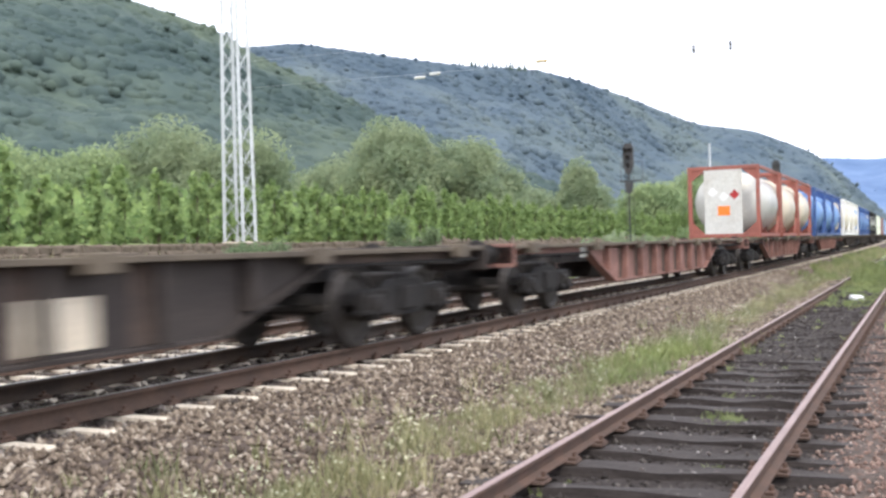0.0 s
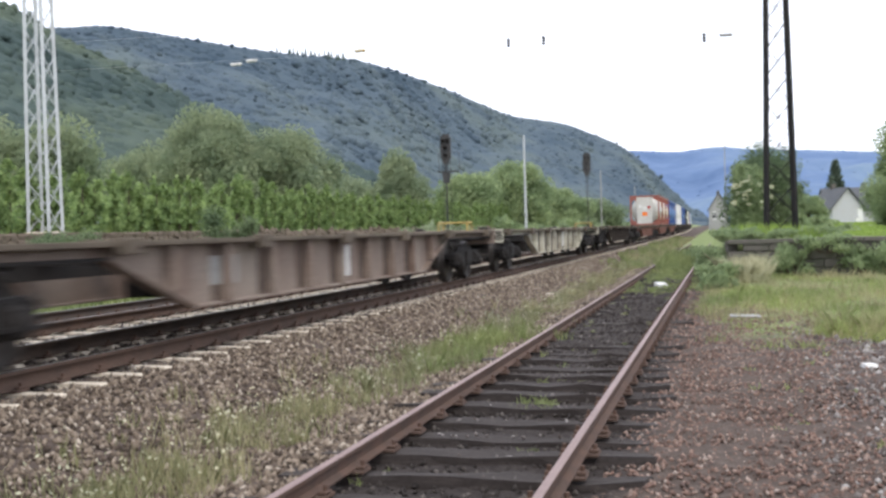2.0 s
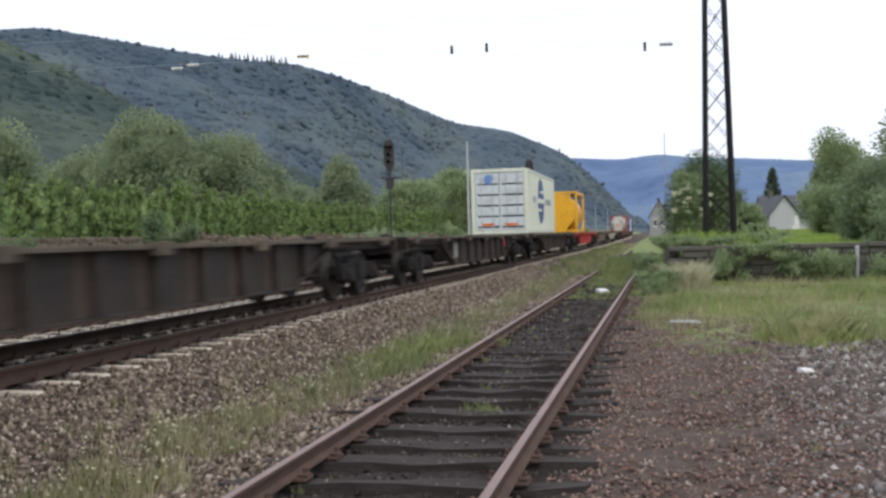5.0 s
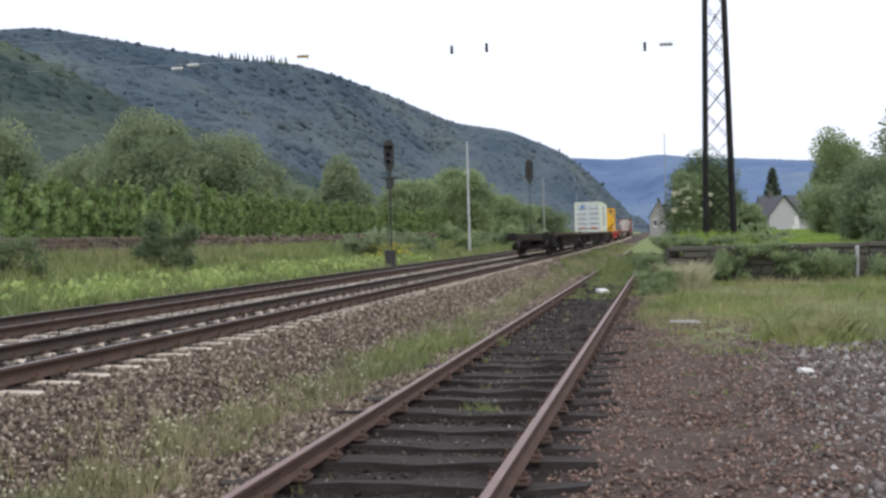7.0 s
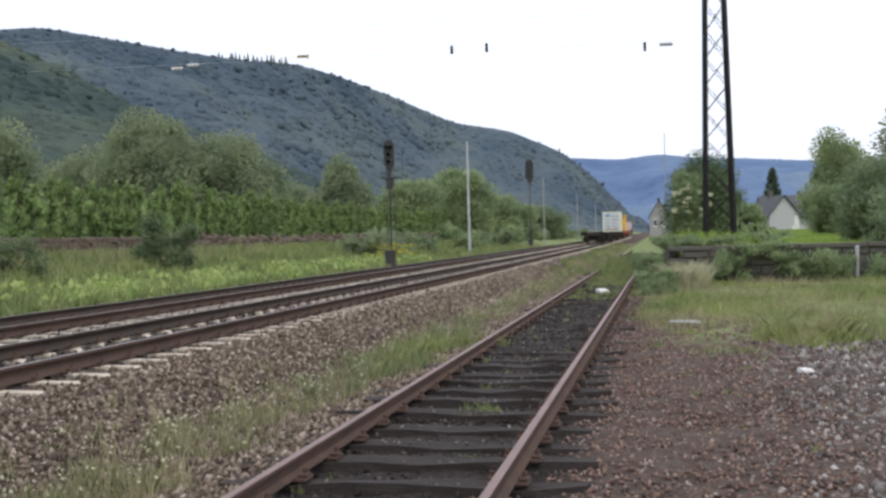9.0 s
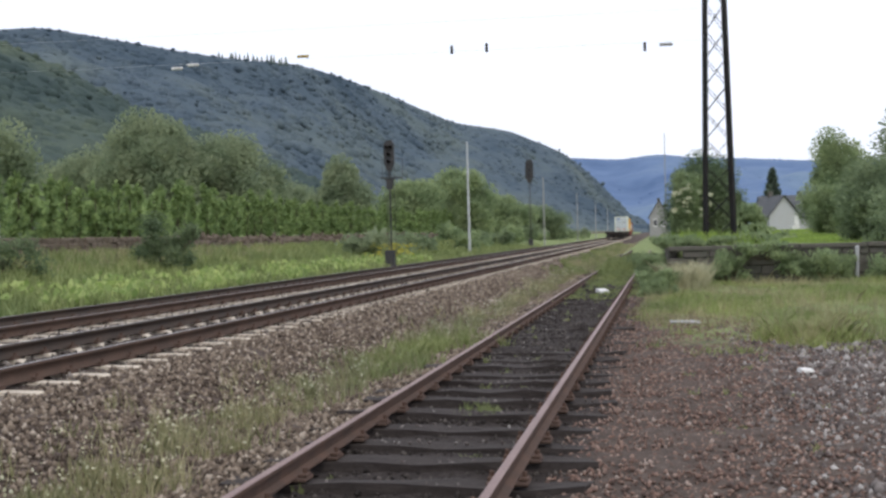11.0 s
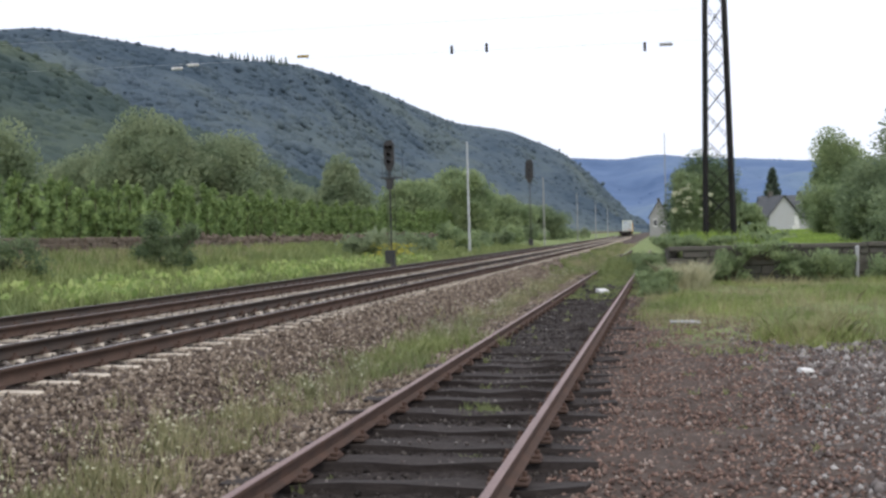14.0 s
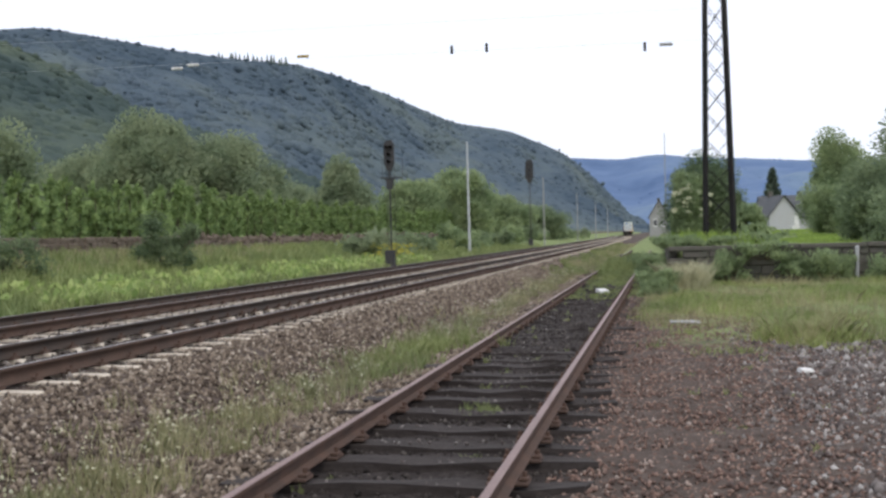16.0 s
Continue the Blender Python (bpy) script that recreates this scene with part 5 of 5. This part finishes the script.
growth("dry_grass", "pale seed stalks in the grass tuft", "dryblade", x[::2], y[::2], R_.uniform(0.15, 0.42, 45), 0.22, 40, 19, 0.004, 1.1)
x, y = scatter(500, -0.4, 8, 19, 35)
growth("dry_grass", "scattered pale seed stalks in the meadow", "dryblade", x, y, R_.uniform(0.1, 0.4, 500) * (0.4 + 0.6 * (np.sin(x * 2.1 + y) > 0.2)), 0.3, 16, 20, 0.005, 0.8)
x, y = scatter(46, 0.45, 1.25, 31.5, 34)
growth("grass_tuft", "pale straw-coloured plume grass before the ramp", "plume", x, y, R_.uniform(0.3, 0.85, 46), 0.24, 80, 10, 0.012, 1.0)
x, y = scatter(80, 0.3, 4.2, 7, 17)
growth("weeds", "scattered small weeds in the gravel", "grassblade", x, y, R_.uniform(0.03, 0.10, 80), 0.05, 14, 11, 0.005, 0.9)
# lawn and growth on the ramp
x, y = scatter(1500, 0.8, 13, 36.2, 60)
growth("ramp_grass", "tall green grass on the ramp", "lawn", x, y, R_.uniform(0.15, 0.5, 1500) * (1.3 - 1.05 * smoothstep(2.6, 4.5, x)), 0.2, 18, 12, 0.016, 0.5)
x, y = scatter(1500, 4, 18, 55, 120)
growth("lawn", "bright green lawn behind the ramp", "lawn", x, y, 0.12, 0.4, 14, 13, 0.03, 0.6)


def shrub(x, y, z, h, w, mat, label, seed, leaves=3600, leaf=0.042):
    rng = np.random.default_rng(seed)
    g = empty("shrub", pose(x, y, z), label, "shrub", "shrubs and creepers")
    bm = bmesh.new()
    blobs = []
    for i in range(14):
        c = Vector((rng.uniform(-0.48, 0.48) * w, rng.uniform(-0.35, 0.35) * w, h * rng.uniform(0.1, 0.9)))
        k = w * rng.uniform(0.09, 0.24)
        blobs.append((c, (k, k, min(k, h * 0.3))))
        bar(bm, (c.x * 0.2, c.y * 0.2, -0.05), c, 0.02, 5, 0.006)
    part("stem", bm, M["bark"], g)
    v, f = leaf_quads(blob_points(blobs, leaves, rng, 0.3), leaf, rng, 1.15)
    ob = new("foliage", mesh_np("foliage", v, f, M[mat]))
    ob.parent = g


for i, (x, y, z, h, w, mat) in enumerate((
        (0.1, 31.5, -0.2, 0.5, 1.1, "leaf"), (0.2, 34.5, -0.2, 0.6, 1.3, "leaf"), (0.05, 40, -0.2, 0.7, 1.5, "leaf"), (-0.1, 46, -0.2, 0.8, 1.7, "leaf"),
        (0.0, 28.5, -0.2, 0.4, 0.9, "leaf"), (2.1, 35.1, -0.2, 0.95, 1.1, "leaf"), (4.3, 35.1, -0.2, 0.9, 1.7, "leaf"), (5.3, 35.1, -0.2, 0.8, 1.4, "leaf"),
        (3.2, 35.3, 0.55, 0.45, 1.4, "leaf"), (1.6, 36.5, 0.85, 0.35, 1.6, "leaf"), (2.9, 37.3, 0.85, 0.4, 1.8, "leaf"), (0.7, 37.5, 0.85, 0.4, 1.5, "leaf"),
        (3.6, 38.5, 0.85, 0.4, 1.2, "leaf"), (7.6, 36.5, 0.85, 1.0, 1.8, "leafdark"), (8.0, 37.5, 0.85, 1.9, 2.6, "leafdark"), (6.9, 34.8, -0.2, 0.7, 1.4, "leaf"))):
    shrub(x, y, z, h, w, mat, "green shrub and creeper growing over the old ramp", 200 + i)
x, y = -19.6, 41.5
shrub(x, y, float(ground_z(x, y)) - 0.05, 2.3, 2.4, "shadeleaf", "dark green shrub on the railway bank", 301, 6000, 0.055)
x, y = -20.5, 31.5
shrub(x, y, float(ground_z(x, y)) - 0.05, 1.2, 2.4, "shadeleaf", "low dark shrub on the railway bank", 302, 3800, 0.05)
for i in range(16):
    y = 70 + 14 * i
    x = -17.5 - R_.uniform(0, 4)
    shrub(x, y, float(ground_z(x, y)) - 0.05, R_.uniform(1.0, 2.4), R_.uniform(3, 5), R_.choice(["leaf", "leafdark", "willow"]), "green shrub on the bank beside the line", 310 + i, 1500, 0.16)
for i in range(10):
    y = 58 + 17 * i
    shrub(R_.uniform(2.6, 5.6), y, -0.2, R_.uniform(0.9, 1.7), R_.uniform(2, 3.5), R_.choice(["leaf", "leafdark"]), "green shrub beside the abandoned siding", 340 + i, 1300, 0.14)

# the left bank
x, y = scatter(5200, -24.9, -13.3, 14, 130, 1.5)
growth("bank_grass", "rank green grass and weeds on the railway bank", "grassblade", x, y, R_.uniform(0.2, 0.62, 5200), 0.28, 18, 14, 0.022, 0.6)
x, y = scatter(420, -24.9, -20, 16, 60, 1.2)
growth("dry_grass", "dry brownish grass on the upper bank", "dryblade", x, y, R_.uniform(0.3, 0.7, 420), 0.25, 14, 15, 0.014, 0.5)
bl = R_.uniform(0, 1, (5200, 2))
bx, by = -13.6 - 3.8 * bl[:, 0], 24 + 44 * bl[:, 1] ** 1.3
clump = np.sin(bx * 1.7) * np.sin(by * 0.8) + R_.normal(0, 0.4, 5200) > 0.1
bx, by = bx[clump], by[clump]
v, f = leaf_quads(np.stack([bx, by, ground_z(bx, by) + R_.uniform(0.15, 0.55, len(bx))], -1), 0.13, R_, 1.0, 1.2)
tagged(new("broad_weeds", mesh_np("broad_weeds", v, f, M["brightleaf"])), "bright broad-leaved weeds at the foot of the bank", "weeds", kind="stuff")
yy = np.stack([-15.6 + R_.normal(0, 0.5, 240), 65 + R_.normal(0, 2.0, 240), 0.15 + R_.uniform(0.3, 1.0, 240)], -1)
v, f = leaf_quads(yy, 0.07, R_)
tagged(new("yellow_flowers", mesh_np("yellow_flowers", v, f, M["yellowflower"])), "patch of yellow flowers beside the signal", "flowers", kind="stuff")

# ---- ballast and gravel


def stones(name, label, mat, x, y, size, seed, sink=0.3, level=None):
    rng = np.random.default_rng(seed)
    base = np.array([(-1, 0, 0), (1, 0, 0), (0, -1, 0), (0, 1, 0), (0, 0, -1), (0, 0, 1)], float)
    tri = np.array([(5, 1, 3), (5, 3, 0), (5, 0, 2), (5, 2, 1), (4, 3, 1), (4, 0, 3), (4, 2, 0), (4, 1, 2)])
    n = len(x)
    t = rng.uniform(0, 2 * math.pi, n)
    sc = size * rng.uniform(0.5, 1.35, (n, 1)) * rng.uniform(0.65, 1.2, (n, 3))
    v = base[None] * sc[:, None] * rng.uniform(0.7, 1.15, (n, 6, 1)) + rng.normal(0, 0.16, (n, 6, 3)) * sc[:, None]
    c, s_ = np.cos(t)[:, None], np.sin(t)[:, None]
    v = np.stack([v[..., 0] * c - v[..., 1] * s_, v[..., 0] * s_ + v[..., 1] * c, v[..., 2]], -1)
    at = np.stack([x, y, (ground_z(x, y) if level is None else level) + sc[:, 2] * sink], -1)
    f = tri[None] + (np.arange(n) * 6)[:, None, None]
    return tagged(new(name, mesh_np(name, (v + at[:, None]).reshape(-1, 3), f.reshape(-1, 3), M[mat])), label, "stones", kind="stuff")


def off_sleepers(x, y):
    """True where no sleeper lies."""
    u = x - line_bend(y)
    near = (np.abs(u - TRACK_X) < 1.34) & (np.abs(u - TRACK_X) > 0.55) & (np.abs((y - 9.33 + TIE / 2) % TIE - TIE / 2) < 0.115)
    far = (np.abs(u - FAR_X) < 1.34) & (np.abs(u - FAR_X) > 0.55) & (np.abs((y - 8.08 + TIE / 2) % TIE - TIE / 2) < 0.115)
    return ~(near | far)


x, y = scatter(60000, -6.1, -2.65, 2.0, 48, 1.6)
x = x + line_bend(y) * smoothstep(-3.2, -5.2, x)
k_ = off_sleepers(x, y)
x, y = x[k_], y[k_]
stones("ballast", "coarse brown-grey ballast stones on the shoulder", "ballast", x, y, 0.031, 1)
x, y = scatter(32000, -13.7, -5.8, 4.0, 60, 1.5)
x = x + line_bend(y)
k_ = off_sleepers(x, y)
x, y = x[k_], y[k_]
stones("ballast", "grimy dark ballast stones between the rails", "darkballast", x, y, 0.035, 2)
x, y = scatter(16000, -13.2, -2.7, 46, 150, 1.5)
k_ = off_sleepers(x, y)
stones("ballast", "brown-grey ballast of the line farther on", "ballast", x[k_], y[k_], 0.06, 33, 0.0)
x, y = scatter(10000, -2.5, -0.7, 1.0, 34, 1.5)
stones("ballast", "dark sparse ballast between old sleepers", "oilballast", x, y, 0.022, 3)
k_ = R_.integers(1, 34, 700)
y = 3.5 + 0.73 * k_ + R_.uniform(-0.05, 0.05, 700)
stones("ballast", "loose stones lying on the old sleepers", "gravel", SIDING_X + SIDING_SLOPE * y + R_.uniform(-1.1, 1.1, 700), y, 0.018, 13, 0.3, -0.168)
x, y = scatter(32000, -0.8, 3.2, 3.0, 30, 1.6)
k_ = R_.uniform(0, 1, len(x)) > smoothstep(1.0, 3.2, x) * 0.8
stones("gravel", "reddish gravel beside the siding", "redgravel", x[k_], y[k_], 0.02, 4)
x, y = scatter(30000, 0.2, 6.5, 4.5, 20, 1.6)
k_ = R_.uniform(0, 1, len(x)) < smoothstep(0.3, 2.4, x) * (1 - 0.7 * smoothstep(15, 19, y))
stones("gravel", "coarse grey gravel of the yard", "gravel", x[k_], y[k_], 0.03, 5, 0.1)
x, y = scatter(2600, 1.0, 6.5, 4.5, 17, 1.6)
k_ = R_.uniform(0, 1, len(x)) < smoothstep(0.8, 2.4, x)
stones("gravel", "larger grey stones strewn over the yard", "gravel", x[k_], y[k_], 0.06, 25, 0.1)



def slab(x, y, sx, sy, h, turn, mat, name, label, category):
    rng = random.Random(int(x * 100))
    bm = bmesh.new()
    box(bm, -sx, sx, -sy, sy, 0, h, 0.012)
    for v in bm.verts:
        v.co += Vector((rng.uniform(-0.02, 0.02), rng.uniform(-0.02, 0.02), 0))
    ob = new(name, done(name, bm, M[mat]))
    ob.matrix_basis = pose(x, y, float(ground_z(x, y)) + 0.01, 2, 2, turn)
    tagged(ob, label, category)


slab(-1.52, 30.2, 0.14, 0.30, 0.09, 12, "label", "stone_block", "pale white block lying between the siding's rails", "block")
slab(0.45, 20.2, 0.26, 0.14, 0.03, 5, "cover", "stone_slab", "flat pale stone slab in the gravel", "slab")
slab(1.62, 13.1, 0.07, 0.07, 0.05, 25, "label", "stone_block", "small pale stone on the gravel", "stone")
slab(-4.1, 27.5, 0.16, 0.1, 0.06, -20, "concrete", "stone_slab", "pale broken slab on the ballast", "slab")


# rubble that goes on along the terrace edge
y = R_.uniform(55, 125, 900)
stones("terrace_rubble", "brown rubble stones along the vineyard's edge", "brownstone", -25.15 + R_.normal(0, 0.12, 900), y, 0.26, 9, 0.2)


def garden_box(az, d, z, w, h, label):
    x, y = polar(az, d)
    g = empty("garden_box", pose(x, y, z), label, "box", "white boxes beside the house")
    bm = bmesh.new()
    box(bm, -w / 2, w / 2, -w / 2, w / 2, 0, h, 0.03)
    part("body", bm, M["label"], g)
    bm = bmesh.new()
    box(bm, -w / 2 - 0.03, w / 2 + 0.03, -w / 2 - 0.03, w / 2 + 0.03, h, h + 0.05, 0.01)
    part("lid", bm, M["label"], g)


garden_box(-6.75, 118, 1.1, 0.7, 0.55, "low white garden box on the lawn")
garden_box(-6.8, 126, 1.15, 0.5, 1.5, "tall white garden box on the lawn")


def run(t):
    """How far the train's reference point is at t: steady, then slowing a little."""
    q = min(4.0, max(0.0, t - 4.0))
    return -26.04 + 29.8 * (t - 4.0) - 0.375 * q * q - 3.0 * max(0.0, t - 8.0)


def motions():
    for ob, s, z in RIDERS:
        rows = []
        for t in np.arange(0, 16.5, 0.5).tolist():
            y = run(t) + s
            rows.append((t, pose(TRACK_X + float(line_bend(y)), y, RAIL_Z + z, 0, 0, line_turn(y))))
        walk(ob, rows)


motions()
